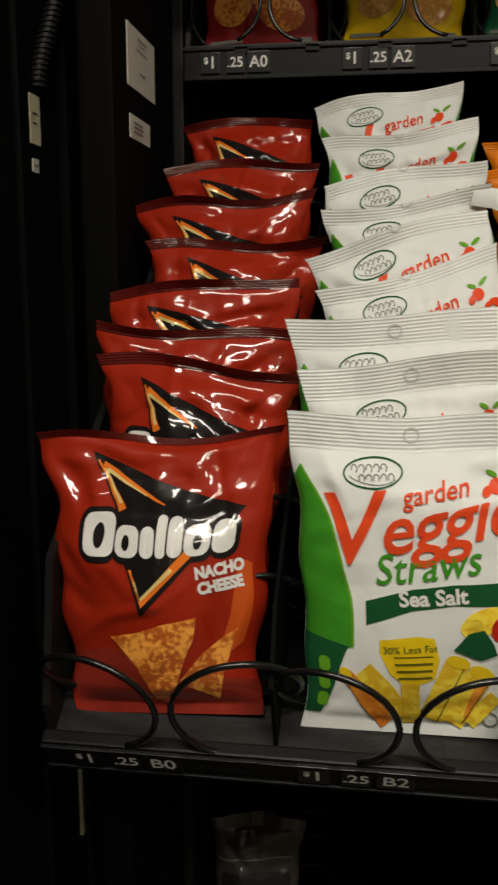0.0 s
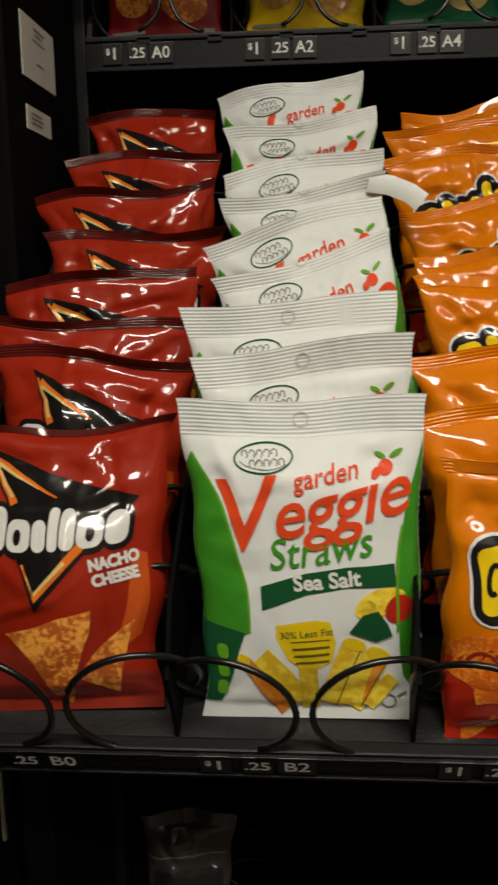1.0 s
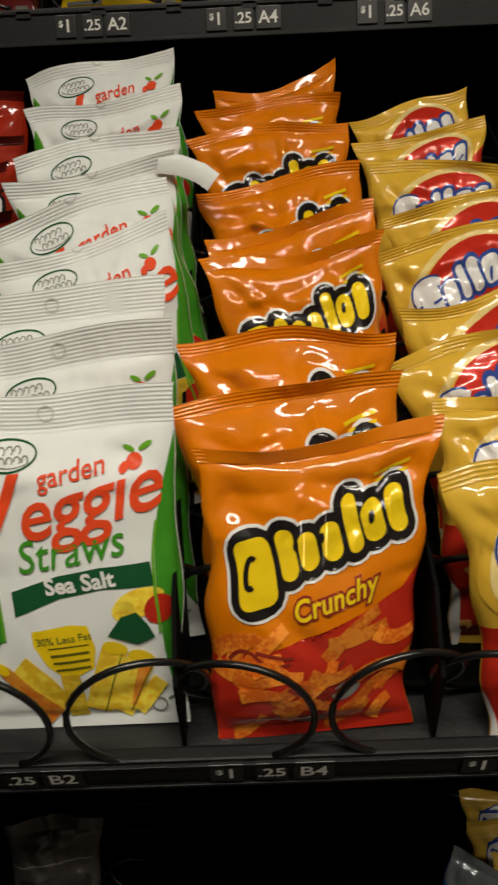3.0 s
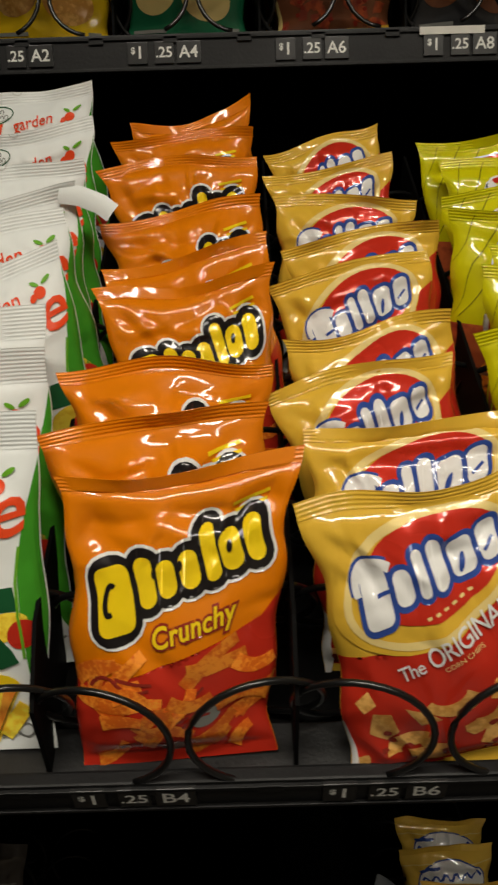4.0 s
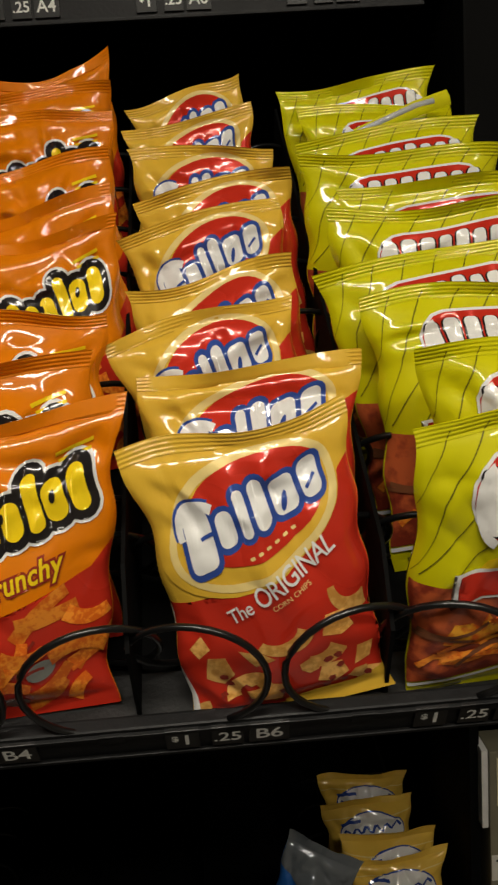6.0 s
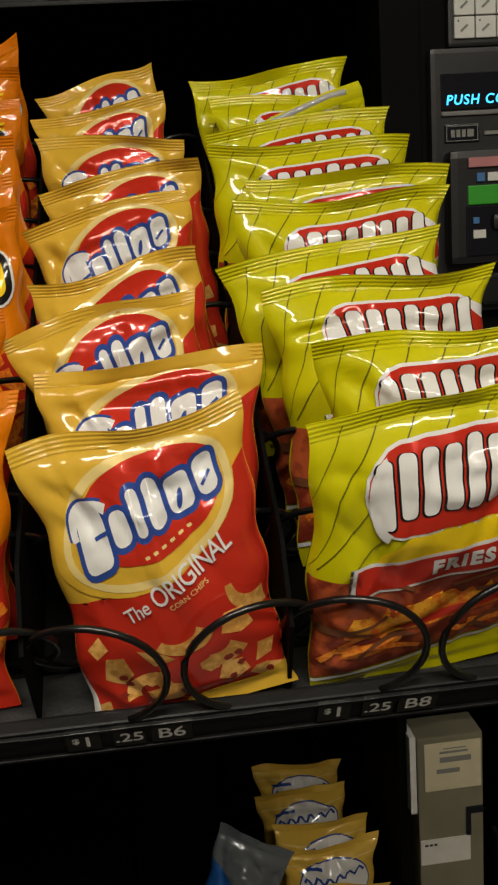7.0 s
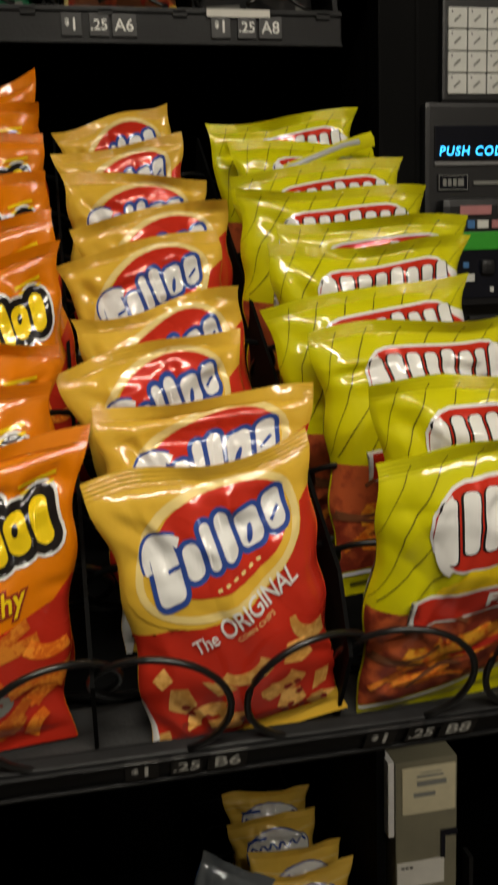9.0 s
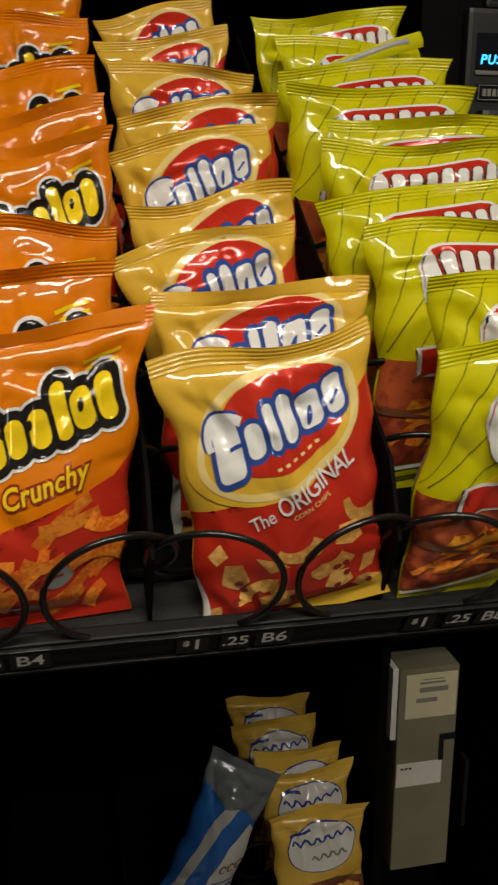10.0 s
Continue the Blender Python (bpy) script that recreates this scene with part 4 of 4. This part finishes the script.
wob = [(-0.28, 1.0, 1.75), (0.05, 1.02, 0.9), (0.1, 0.82, 0.95), (0.12, 0.85, 0.95), (0.1, 1.15, 0.75), (0.12, 0.88, 1.05), (0.1, 0.95, 0.9)]
puff_art = [
    ("lower_panel", INK_RED, 0, poly((-0.07, 0.0), (0.07, 0.0), (0.07, 0.098), (0.055, 0.086), (0.03, 0.078), (0.0, 0.066), (-0.03, 0.062), (-0.07, 0.056))),
    ("emblem_edge", INK_WHITE, 1, blocks(-0.049, 0.053, 0.090, 0.122, wob, 0.009, 0.24, grow=0.0062)),
    ("emblem", INK_BLACK, 2, blocks(-0.049, 0.053, 0.090, 0.122, wob, 0.009, 0.24, grow=0.0044)),
    ("wordmark", INK_YELLOW, 3, blocks(-0.049, 0.053, 0.091, 0.121, wob, 0.0062, 0.24, gap=0.002)),
    ("wordmark_shade", INK_BLACK, 4, join(stroke(arc(-0.040, 0.105, 0.0035, 0.008, 60, 300), 0.0032), ellipse(-0.013, 0.119, 0.0016, 0.003), ellipse(0.0025, 0.122, 0.0016, 0.003), ellipse(0.032, 0.128, 0.0018, 0.0035))),
    ("lettering_edge", INK_DARKRED, 1, words("Crunchy", 0.012, 0.0880, 0.0140, 12, 0.0014, 0.1, 1.05, 1.2)),
    ("lettering", INK_YELLOW, 2, words("Crunchy", 0.012, 0.0880, 0.0140, 12, 0.0003, 0.1, 1.05, 1.2)),
    ("small_print", INK_YELLOW, 1, join(stroke([(0.032, 0.148), (0.052, 0.152)], 0.0022), stroke([(0.034, 0.144), (0.052, 0.1475)], 0.0018))),
    ("snack_picture", PUFF, 1, sticks(3, 16, -0.05, 0.058, 0.012, 0.070, 0.038, 0.0100, (-15, 45))),
    ("snack_shade", INK_DARKRED, 2, sticks(8, 9, -0.052, 0.056, 0.014, 0.06, 0.026, 0.0025, (-20, 40))),
    ("snack_picture", PUFF, 3, sticks(12, 8, -0.045, 0.055, 0.012, 0.064, 0.034, 0.0095, (-10, 60))),
    ("pale_mark", INK_GREY, 2, join(ellipse(0.0, 0.012, 0.010, 0.005), ellipse(0.022, 0.033, 0.010, 0.006, 20))),
]
PUFFS = Kind(0.146, 0.172, 0.050, 0.05, ORANGE_FILM, puff_art, "glossy orange corn puff bag with a red lower panel", ridges=4, strength=1.7, bottom=0.88, flare=0.12)

fr = [(-0.25, 1.0, 1.25), (0, 0.72, 0.9), (0, 0.98, 0.6), (0, 1.0, 0.75), (0, 0.78, 1.15), (0, 0.8, 0.95)]
corn_art = [
    ("lower_panel", INK_RED, 0, poly((-0.066, 0.006), (0.066, 0.006), (0.066, 0.137), (0.060, 0.136), (0.052, 0.130), (0.043, 0.115), (0.031, 0.102), (0.018, 0.092), (0.005, 0.085), (-0.015, 0.079), (-0.033, 0.077), (-0.050, 0.079), (-0.066, 0.078))),
    ("golden_oval", YELLOW_FILM, 1, ellipse(-0.003, 0.119, 0.057, 0.036, 22)),
    ("pale_ring", INK_CREAM, 2, ring(0.000, 0.119, 0.053, 0.0335, 0.0046, 22)),
    ("red_oval", INK_RED, 2.5, ellipse(0.003, 0.124, 0.043, 0.0255, 20)),
    ("wordmark_edge", INK_BLUE, 3, join(blocks(-0.041, 0.043, 0.098, 0.125, fr, 0.005, 0.30, grow=0.0022, shear=0.18), stroke(arc(-0.030, 0.117, 0.013, 0.012, 60, 200), (0.009, 0.007)))),
    ("wordmark", INK_WHITE, 4, join(blocks(-0.041, 0.043, 0.099, 0.124, fr, 0.0045, 0.30, gap=0.0026, shear=0.18), stroke(arc(-0.030, 0.117, 0.013, 0.012, 50, 205), (0.006, 0.004)))),
    ("wordmark_shade", INK_BLUE, 5, join(ellipse(0.0195, 0.1235, 0.0016, 0.0055, -16), stroke([(-0.031, 0.112), (-0.023, 0.115)], 0.002), stroke([(0.033, 0.127), (0.039, 0.133)], 0.0018))),
    ("printed_line", INK_CREAM, 3, join(*[rounded(-0.004 + k * 0.0050, 0.0995 + k * 0.0019, 0.0028, 0.0018, 0.0006, 20) for k in range(6)])),
    ("lettering", INK_WHITE, 4, join(words("The", -0.0185, 0.0700, 0.0105, 22, 0.0001, 0.1, 0.95, 1.15), words("ORIGINAL", 0.0165, 0.0860, 0.0125, 25, 0.0001, 0.1, 0.93, 1.35))),
    ("printed_line", INK_CREAM, 4, words("CORN CHIPS", 0.0125, 0.0735, 0.0044, 24)),
    ("chip_picture", CORN, 1, join(
        stroke(arc(0.002, 0.060, 0.016, 0.013, 215, 345), (0.006, 0.011)), stroke(arc(0.050, 0.078, 0.016, 0.016, 185, 290), (0.004, 0.011)),
        stroke(arc(-0.020, 0.022, 0.014, 0.012, 60, 190), (0.005, 0.009)), stroke(arc(0.020, 0.048, 0.016, 0.014, 250, 330), (0.008, 0.011)),
        poly((0.026, 0.050), (0.030, 0.062), (0.042, 0.062), (0.046, 0.050), (0.037, 0.047)), poly((-0.046, 0.037), (-0.042, 0.050), (-0.032, 0.049), (-0.029, 0.038), (-0.037, 0.031)),
        poly((0.018, 0.020), (0.022, 0.031), (0.034, 0.030), (0.038, 0.021), (0.028, 0.016)), poly((-0.024, 0.052), (-0.016, 0.040), (-0.004, 0.042), (-0.010, 0.047)),
        poly((-0.018, 0.014), (-0.013, 0.027), (-0.002, 0.024), (-0.006, 0.011)), poly((0.042, 0.024), (0.044, 0.036), (0.054, 0.035), (0.052, 0.026)), poly((-0.052, 0.056), (-0.045, 0.063), (-0.040, 0.055), (-0.047, 0.050)),
        chips(5, 7, -0.054, 0.056, 0.010, 0.040, 0.0062))),
    ("chip_shade", INK_DARKRED, 2, chips(9, 12, -0.055, 0.055, 0.008, 0.038, 0.0030)),
    ("bottom_band", YELLOW_FILM, 2, poly((-0.006, 0.0), (0.066, 0.0), (0.066, 0.016), (0.040, 0.012), (0.015, 0.012), (-0.004, 0.009))),
    ("pale_corner", INK_WHITE, 2, poly((-0.066, 0.0), (-0.058, 0.0), (-0.055, 0.010), (-0.058, 0.040), (-0.066, 0.044))),
]
RAISED = {"golden_oval", "pale_ring", "red_oval", "wordmark_edge", "wordmark", "wordmark_shade", "printed_line", "lettering", "lower_panel"}
corn_art = [(n, m, q, ([(x, z + (0.005 if n in RAISED and z > 0.055 else 0)) for x, z in s[0]], s[1])) for n, m, q, s in corn_art]
CORNS_FRONT = Kind(0.131, 0.169, 0.036, 0.055, YELLOW_FILM, corn_art, "golden yellow and red corn chip bag", ridges=4, strength=1.5, bottom=0.99, flare=0.10)
corn_art = [(n, m, q, ([(x, z * 0.946) for x, z in s[0]], s[1])) for n, m, q, s in corn_art]
CORNS = Kind(0.136, 0.157, 0.048, 0.055, YELLOW_FILM, corn_art, "golden yellow and red corn chip bag", ridges=4, strength=1.5, bottom=0.92, flare=0.10)

ch = [(-0.05, 0.95), (0.1, 1.0), (0.1, 1.0), (0.12, 1.0), (0.1, 1.05), (0.1, 1.0), (0.1, 1.0), (0.05, 1.05)]
fries_art = [
    ("stripes", INK_OLIVE, 0, join(*[stroke([(-0.075 + 0.02 * k - 0.03, 0.09), (-0.075 + 0.02 * k, 0.128), (-0.075 + 0.02 * k + 0.024, 0.162)], 0.0007) for k in range(9)])),
    ("lower_panel", HOT, 1, poly((-0.075, 0.016), (-0.03, 0.018), (0.03, 0.024), (0.075, 0.026), (0.075, 0.080), (0.0, 0.078), (-0.04, 0.083), (-0.075, 0.086))),
    ("badge_edge", INK_WHITE, 1, rounded(0.021, 0.130, 0.104, 0.044, 0.020, 2)),
    ("badge", INK_RED, 2, rounded(0.021, 0.130, 0.101, 0.041, 0.019, 2)),
    ("wordmark_edge", INK_BLACK, 3, blocks(-0.027, 0.069, 0.113, 0.146, ch, 0.003, 0.02, gap=0.001)),
    ("wordmark", INK_WHITE, 4, join(blocks(-0.027, 0.069, 0.114, 0.146, ch, 0.0028, 0.02, gap=0.0034), stroke(arc(-0.018, 0.126, 0.009, 0.018, 95, 265), 0.005))),
    ("amber_panel", INK_YELLOW, 1, poly((-0.028, 0.080), (-0.020, 0.098), (0.0, 0.112), (0.03, 0.114), (0.07, 0.112), (0.075, 0.08))),
    ("banner_edge", INK_WHITE, 3, poly((-0.036, 0.0735), (-0.030, 0.083), (-0.037, 0.092), (0.075, 0.101), (0.075, 0.079))),
    ("banner", INK_RED, 4, poly((-0.033, 0.0755), (-0.027, 0.083), (-0.033, 0.0905), (0.075, 0.099), (0.075, 0.081))),
    ("lettering", INK_WHITE, 5, words("FRIES", 0.026, 0.0870, 0.0125, 4, 0.0007, 0.0, 1.25)),
    ("flame_picture", FLAME, 2, poly(*[(-0.04 + 0.115 * k / 22, 0.050 + (0.009 if k % 2 else 0.003) + 0.0012 * (k % 3) + 0.008 * k / 22) for k in range(23)], (0.075, 0.050), (0.03, 0.044), (-0.02, 0.042), (-0.04, 0.046))),
    ("flame_mark", INK_RED, 3, poly((-0.012, 0.0475), (0.055, 0.0545), (0.06, 0.0500), (0.0, 0.0435))),
    ("fries_picture", PUFF, 2, sticks(21, 7, -0.05, 0.06, 0.028, 0.040, 0.045, 0.0045, (-8, 22))),
    ("fries_shade", INK_BROWN, 3, sticks(22, 9, -0.06, 0.06, 0.024, 0.074, 0.04, 0.003, (-10, 24))),
    ("pale_edge", INK_WHITE, 2, join(stroke([(-0.075, 0.014), (-0.03, 0.0155), (0.03, 0.0215), (0.075, 0.0235)], 0.0024))),
    ("printed_line", INK_OLIVE, 1, rounded(-0.045, 0.0075, 0.026, 0.003, 0.0005, 3)),
]
SHIFTED = {"badge", "badge_edge", "wordmark", "wordmark_edge", "amber_panel", "banner", "banner_edge", "lettering", "flame_picture", "flame_mark"}
fries_art = [(n, m, q, ([(x - (0.011 if n in SHIFTED else 0) if x < 0.07 else x, z * 1.075) for x, z in s[0]], s[1])) for n, m, q, s in fries_art]
fries_flank = [
    ("back_print", INK_DARKRED, 0, poly((-0.074, 0.012), (-0.02, 0.012), (-0.02, 0.11), (-0.074, 0.11))),
    ("pale_edge", INK_WHITE, 1, poly((-0.074, 0.03), (-0.066, 0.03), (-0.064, 0.13), (-0.074, 0.145))),
]
FRIES = Kind(0.150, 0.178, 0.048, 0.05, LIME_FILM, fries_art, "lime yellow hot fries bag with a red badge", ridges=4, strength=1.4, bottom=0.95, flare=0.10, flank=fries_flank)

cookie_art = [
    ("corner_print", INK_CREAM, 0, stroke([(-0.058, 0.122), (0.058, 0.124)], 0.0012)),
    ("oval_edge", INK_BLUE, 0, ellipse(0.002, 0.097, 0.047, 0.031, 4)),
    ("oval", INK_WHITE, 1, ellipse(0.002, 0.097, 0.0455, 0.0295, 4)),
    ("wordmark", INK_BLUE, 2, join(stroke([(-0.037 + 0.0033 * k, 0.1040 + 0.0003 * k + 0.0036 * math.sin(k * 1.5)) for k in range(25)], 0.0030), stroke([(-0.038, 0.1135), (-0.026, 0.1180), (-0.012, 0.1180)], 0.0034))),
    ("wordmark", INK_GREY, 2, stroke([(-0.014 + 0.0030 * k, 0.0850 + 0.0003 * k + 0.0034 * math.sin(k * 1.5)) for k in range(17)], 0.0028)),
    ("lower_panel", INK_BROWN, 0, poly((-0.065, 0.016), (0.065, 0.016), (0.065, 0.040), (0.02, 0.054), (-0.065, 0.046))),
    ("cookie_picture", CORN, 1, chips(31, 9, -0.05, 0.05, 0.022, 0.04, 0.010, (8, 9))),
]
swap = {INK_RED: INK_BROWN, CORN: HOT, INK_WHITE: INK_CREAM, INK_BLUE: INK_BLACK}
CHILI = Kind(0.136, 0.160, 0.048, 0.055, AMBER_FILM, [(n, swap.get(m, m), q, s) for n, m, q, s in corn_art], "dark amber and brown corn chip bag on the upper tray", strength=1.4)
COOKIES = Kind(0.132, 0.142, 0.045, 0.06, COOKIE_FILM, cookie_art, "yellow cookie bag with a white oval", strength=1.3)


def plain_kind(material, oval, panel, label):
    art = [
        ("oval", INK_YELLOW, 0, ellipse(0.0, 0.128, 0.036, 0.026)),
        ("wordmark_band", oval, 1, blocks(-0.034, 0.034, 0.118, 0.140, [(0, 1), (0, 0.8), (-0.1, 0.75), (0, 0.8)], 0.005, 0.1, grow=0.001)),
        ("wordmark", INK_CREAM, 2, blocks(-0.030, 0.030, 0.121, 0.137, [(0, 1), (0, 0.7), (-0.1, 0.7), (0, 0.7)], 0.003, 0.1, gap=0.004)),
        ("snack_picture", panel, 0, join(ellipse(-0.03, 0.045, 0.022, 0.017, 20), ellipse(0.022, 0.040, 0.026, 0.018, -15), ellipse(0.0, 0.058, 0.02, 0.012))),
        ("small_print", INK_GREY, 1, join(stroke([(-0.055, 0.013), (-0.02, 0.014)], 0.003), stroke([(0.042, 0.012), (0.055, 0.012)], 0.008), stroke([(-0.02, 0.090), (0.02, 0.091)], 0.0025))),
    ]
    return Kind(0.138, 0.172, 0.050, 0.05, material, art, label, strength=1.2)


HOTS = plain_kind(CRIMSON_FILM, INK_RED, CHIP, "dark red chip bag on the upper tray")
LEMON = plain_kind(LEMON_FILM, INK_RED, CORN, "yellow potato chip bag on the upper tray")
GREENS = plain_kind(GREEN_FILM, INK_RED, INK_CREAM, "dark green potato chip bag on the upper tray")
DARKS = plain_kind(BLACK_FILM, INK_DARKRED, INK_BROWN, "black potato chip bag on the upper tray")

# ---- bags on the pulled-out tray: depth, middle of the top edge, lean in degrees ----
def flap(root, name, pts, wide, material, label):
    """A curled strip of film that sticks out of a bag: points along it, and its width."""
    v, f = [], []
    for k, p in enumerate(pts):
        p = Vector(p)
        d = (Vector(pts[min(k + 1, len(pts) - 1)]) - Vector(pts[max(k - 1, 0)])).normalized()
        side = d.cross(Vector((0, -1, 0))).normalized()
        for e, y in ((-0.5, 0.0), (0.0, -0.003), (0.5, 0.0)):
            v.append(tuple(p + side * wide * e + Vector((0, y, 0))))
    for k in range(len(pts) - 1):
        for q in range(2):
            a = k * 3 + q
            f.append((a, a + 1, a + 4, a + 3))
    me = bpy.data.meshes.new(name)
    me.from_pydata(v, [], f)
    return mesh_part(name, me, material, root, label, smooth=True)


def column(kind, name, rows, group, seed, tweak={}):
    """Bags one behind the other: depth, middle of the top edge, lean in degrees and width of the top edge."""
    roots = []
    for k, (y, x, lean, top) in enumerate(rows):
        rnd = random.Random(seed * 50 + k)
        sort = VEG_BACK if kind is VEG and k > 2 else {NACHO: NACHO_FRONT, CORNS: CORNS_FRONT}.get(kind, kind) if k == 0 else kind
        h = sort.h
        z = 1.0215 + 0.655 * (y - 0.5)
        yaw = rnd.uniform(-4, 4) if k else rnd.uniform(-1.5, 1.5)
        more = dict(tweak.get(k, {}))
        nod = more.pop("nod", rnd.uniform(-2, 3) if k else 0)
        roots.append(make_bag(sort, name, pose(x + h * math.sin(radians(lean)), y, z, nod, -lean, yaw), seed * 100 + k, group=group, wide=top / sort.w, **more))
    return roots


column(NACHO, "tortilla_chip_bag", [(0.510, -0.134, 3.0, 0.162), (0.585, -0.120, -2.3, 0.142), (0.617, -0.125, -4.7, 0.154), (0.665, -0.132, 6.2, 0.147), (0.714, -0.115, 1.9, 0.149), (0.772, -0.132, 3.2, 0.154), (0.826, -0.124, 2.2, 0.139), (0.898, -0.127, 0.5, 0.131)], "tortilla chip bags on the tray", 1, {0: {"nod": -6, "fold": -0.004}, 1: {"fold": -0.009}, 2: {"fold": -0.010}, 3: {"fold": -0.005}, 4: {"fold": -0.009}, 5: {"fold": -0.010}, 6: {"fold": -0.008}, 7: {"fold": -0.005}})
straws = column(VEG, "vegetable_straw_bag", [(0.508, 0.021, 0.9, 0.147), (0.552, 0.019, 5.6, 0.140), (0.591, 0.013, 2.3, 0.141), (0.643, 0.017, 14.5, 0.133), (0.687, 0.010, 14.2, 0.141), (0.719, 0.021, 6.5, 0.128), (0.760, 0.017, 9.0, 0.132), (0.820, 0.013, 6.0, 0.135), (0.890, 0.005, 8.6, 0.139)], "vegetable straw bags on the tray", 2, {1: {"fold": -0.010}, 5: {"fold": -0.012}})
column(PUFFS, "corn_puff_bag", [(0.502, 0.169, 3.4, 0.139), (0.537, 0.150, 4.3, 0.135), (0.579, 0.156, 0.5, 0.135), (0.657, 0.165, 6.5, 0.127), (0.690, 0.164, 9.4, 0.130), (0.743, 0.160, 6.2, 0.130), (0.813, 0.153, 4.4, 0.134), (0.856, 0.157, 1.2, 0.127), (0.884, 0.160, 7.5, 0.114)], "corn puff bags on the tray", 3, {0: {"skew": 0.12}, 1: {"fold": -0.008}, 2: {"fold": -0.005}, 7: {"fold": -0.007}, 8: {"horn": 0.010}})
column(CORNS, "corn_chip_bag", [(0.493, 0.289, 10.3, 0.124), (0.546, 0.305, 0.9, 0.137), (0.594, 0.280, 11.3, 0.122), (0.630, 0.288, 8.8, 0.117), (0.694, 0.284, 10.3, 0.122), (0.731, 0.296, 8.2, 0.122), (0.777, 0.290, -0.8, 0.119), (0.828, 0.283, 6.5, 0.112), (0.873, 0.278, 10.6, 0.107)], "corn chip bags on the tray", 4, {0: {"nod": 3.5}, 5: {"fold": -0.006}, 6: {"fold": -0.008}, 8: {"horn": 0.006}})
fries = column(FRIES, "hot_fries_bag", [(0.500, 0.448, 7.5, 0.141), (0.530, 0.466, 3.8, 0.137), (0.571, 0.450, 2.9, 0.146), (0.605, 0.425, 9.6, 0.145), (0.651, 0.445, 0.5, 0.152), (0.679, 0.454, -1.2, 0.149), (0.719, 0.438, -1.5, 0.152), (0.752, 0.434, 4.0, 0.148), (0.792, 0.442, 2.5, 0.133), (0.828, 0.427, 3.7, 0.136)], "hot fries bags on the tray", 5, {0: {"nod": 17, "skew": 0.18}, 1: {"nod": 7, "skew": 0.06}, 2: {"fold": -0.009}, 4: {"fold": -0.010}, 5: {"fold": -0.009}, 6: {"fold": -0.009}, 7: {"fold": -0.006}, 8: {"fold": 0.02}, 9: {"fold": -0.007}})

flap(straws[5], "curled_corner", [(0.048, -0.008, 0.194), (0.064, -0.012, 0.189), (0.078, -0.015, 0.181), (0.086, -0.017, 0.173)], 0.015, WHITE_FILM, "curled white film corner")
seam = [(-0.026, -0.016, 0.150), (-0.002, -0.019, 0.158), (0.026, -0.019, 0.167), (0.054, -0.015, 0.174)]
flap(fries[8], "folded_seam", seam, 0.0125, LIME_FILM, "folded lime film seam")
flap(fries[8], "seam_lining", [(x - 0.002, y - 0.0022, z + 0.0015) for x, y, z in seam[:3]] + [(0.040, -0.019, 0.1715)], 0.0050, INK_SILVER, "grey inner side of the fold")

# ---- bags on the upper tray and on the lower one ----
for k, (kind, name) in enumerate(((HOTS, "dark_red_chip_bag"), (LEMON, "yellow_chip_bag"), (GREENS, "green_chip_bag"), (CHILI, "chili_chip_bag"), (DARKS, "black_chip_bag"))):
    for j in range(3):
        make_bag(kind, name, pose(COLS[k] + 0.004 * math.sin(k * 3 + j), 0.968 + 0.066 * j, 1.5285, -3, 2 * math.sin(k + 2 * j), 2 * math.sin(2 * k + j)), 700 + 10 * k + j, group="bags on the upper tray", label=kind.label)
for j, (y, x, a) in enumerate(((0.905, 0.470, 2), (0.985, 0.472, 1), (1.03, 0.468, -2), (1.105, 0.464, 2), (1.165, 0.460, -1))):
    make_bag(COOKIES, "cookie_bag", pose(x, y, 0.396, -3, -a, 2), 800 + j, "cookie bag", "cookie bags on the lower tray")

glazed = Kind(0.094, 0.205, 0.055, 0.06, BLUE_FILM, [
    ("pale_panel", INK_PALE, 0, poly((0.006, 0.01), (0.045, 0.01), (0.045, 0.130), (0.030, 0.140), (0.012, 0.110), (0.004, 0.06))),
    ("silver_stripe", INK_SILVER, 1, stroke([(-0.030, 0.02), (-0.022, 0.08), (-0.012, 0.13), (0.004, 0.165)], (0.010, 0.014))),
    ("wordmark", INK_BLUE, 2, join(*[stroke(arc(0.014 + 0.010 * k, 0.040 + 0.004 * k, 0.004, 0.008, 30, 330), 0.0028) for k in range(3)], stroke([(0.010, 0.052), (0.042, 0.066)], 0.0024))),
    ("wordmark", INK_BROWN, 2, join(*[stroke(arc(0.016 + 0.009 * k, 0.078 + 0.004 * k, 0.0034, 0.006, 30, 330), 0.002) for k in range(3)])),
    ("clear_band", CLEAR_FILM, 1.5, poly((-0.046, 0.168), (-0.010, 0.150), (0.012, 0.158), (0.046, 0.140), (0.046, 0.195), (-0.046, 0.195))),
], "blue and clear doughnut packet leaning on the tray", seal_material=CLEAR_FILM, strength=1.6)
make_bag(glazed, "doughnut_packet", pose(0.300, 0.925, 0.415, -4, 23, -8), 901, "snack packet")
brownie = Kind(0.118, 0.255, 0.050, 0.07, BROWN_FILM, [("pale_line", INK_GREY, 0, stroke([(-0.05, 0.205), (0.045, 0.206)], 0.002)), ("dark_panel", BLACK_FILM, 0, rounded(0.0, 0.155, 0.085, 0.07, 0.008))], "dark brown cellophane pastry packet in the shade", strength=1.3)
make_bag(brownie, "pastry_packet", pose(-0.129, 0.965, 0.396, -3, 0, 3), 902, "snack packet")
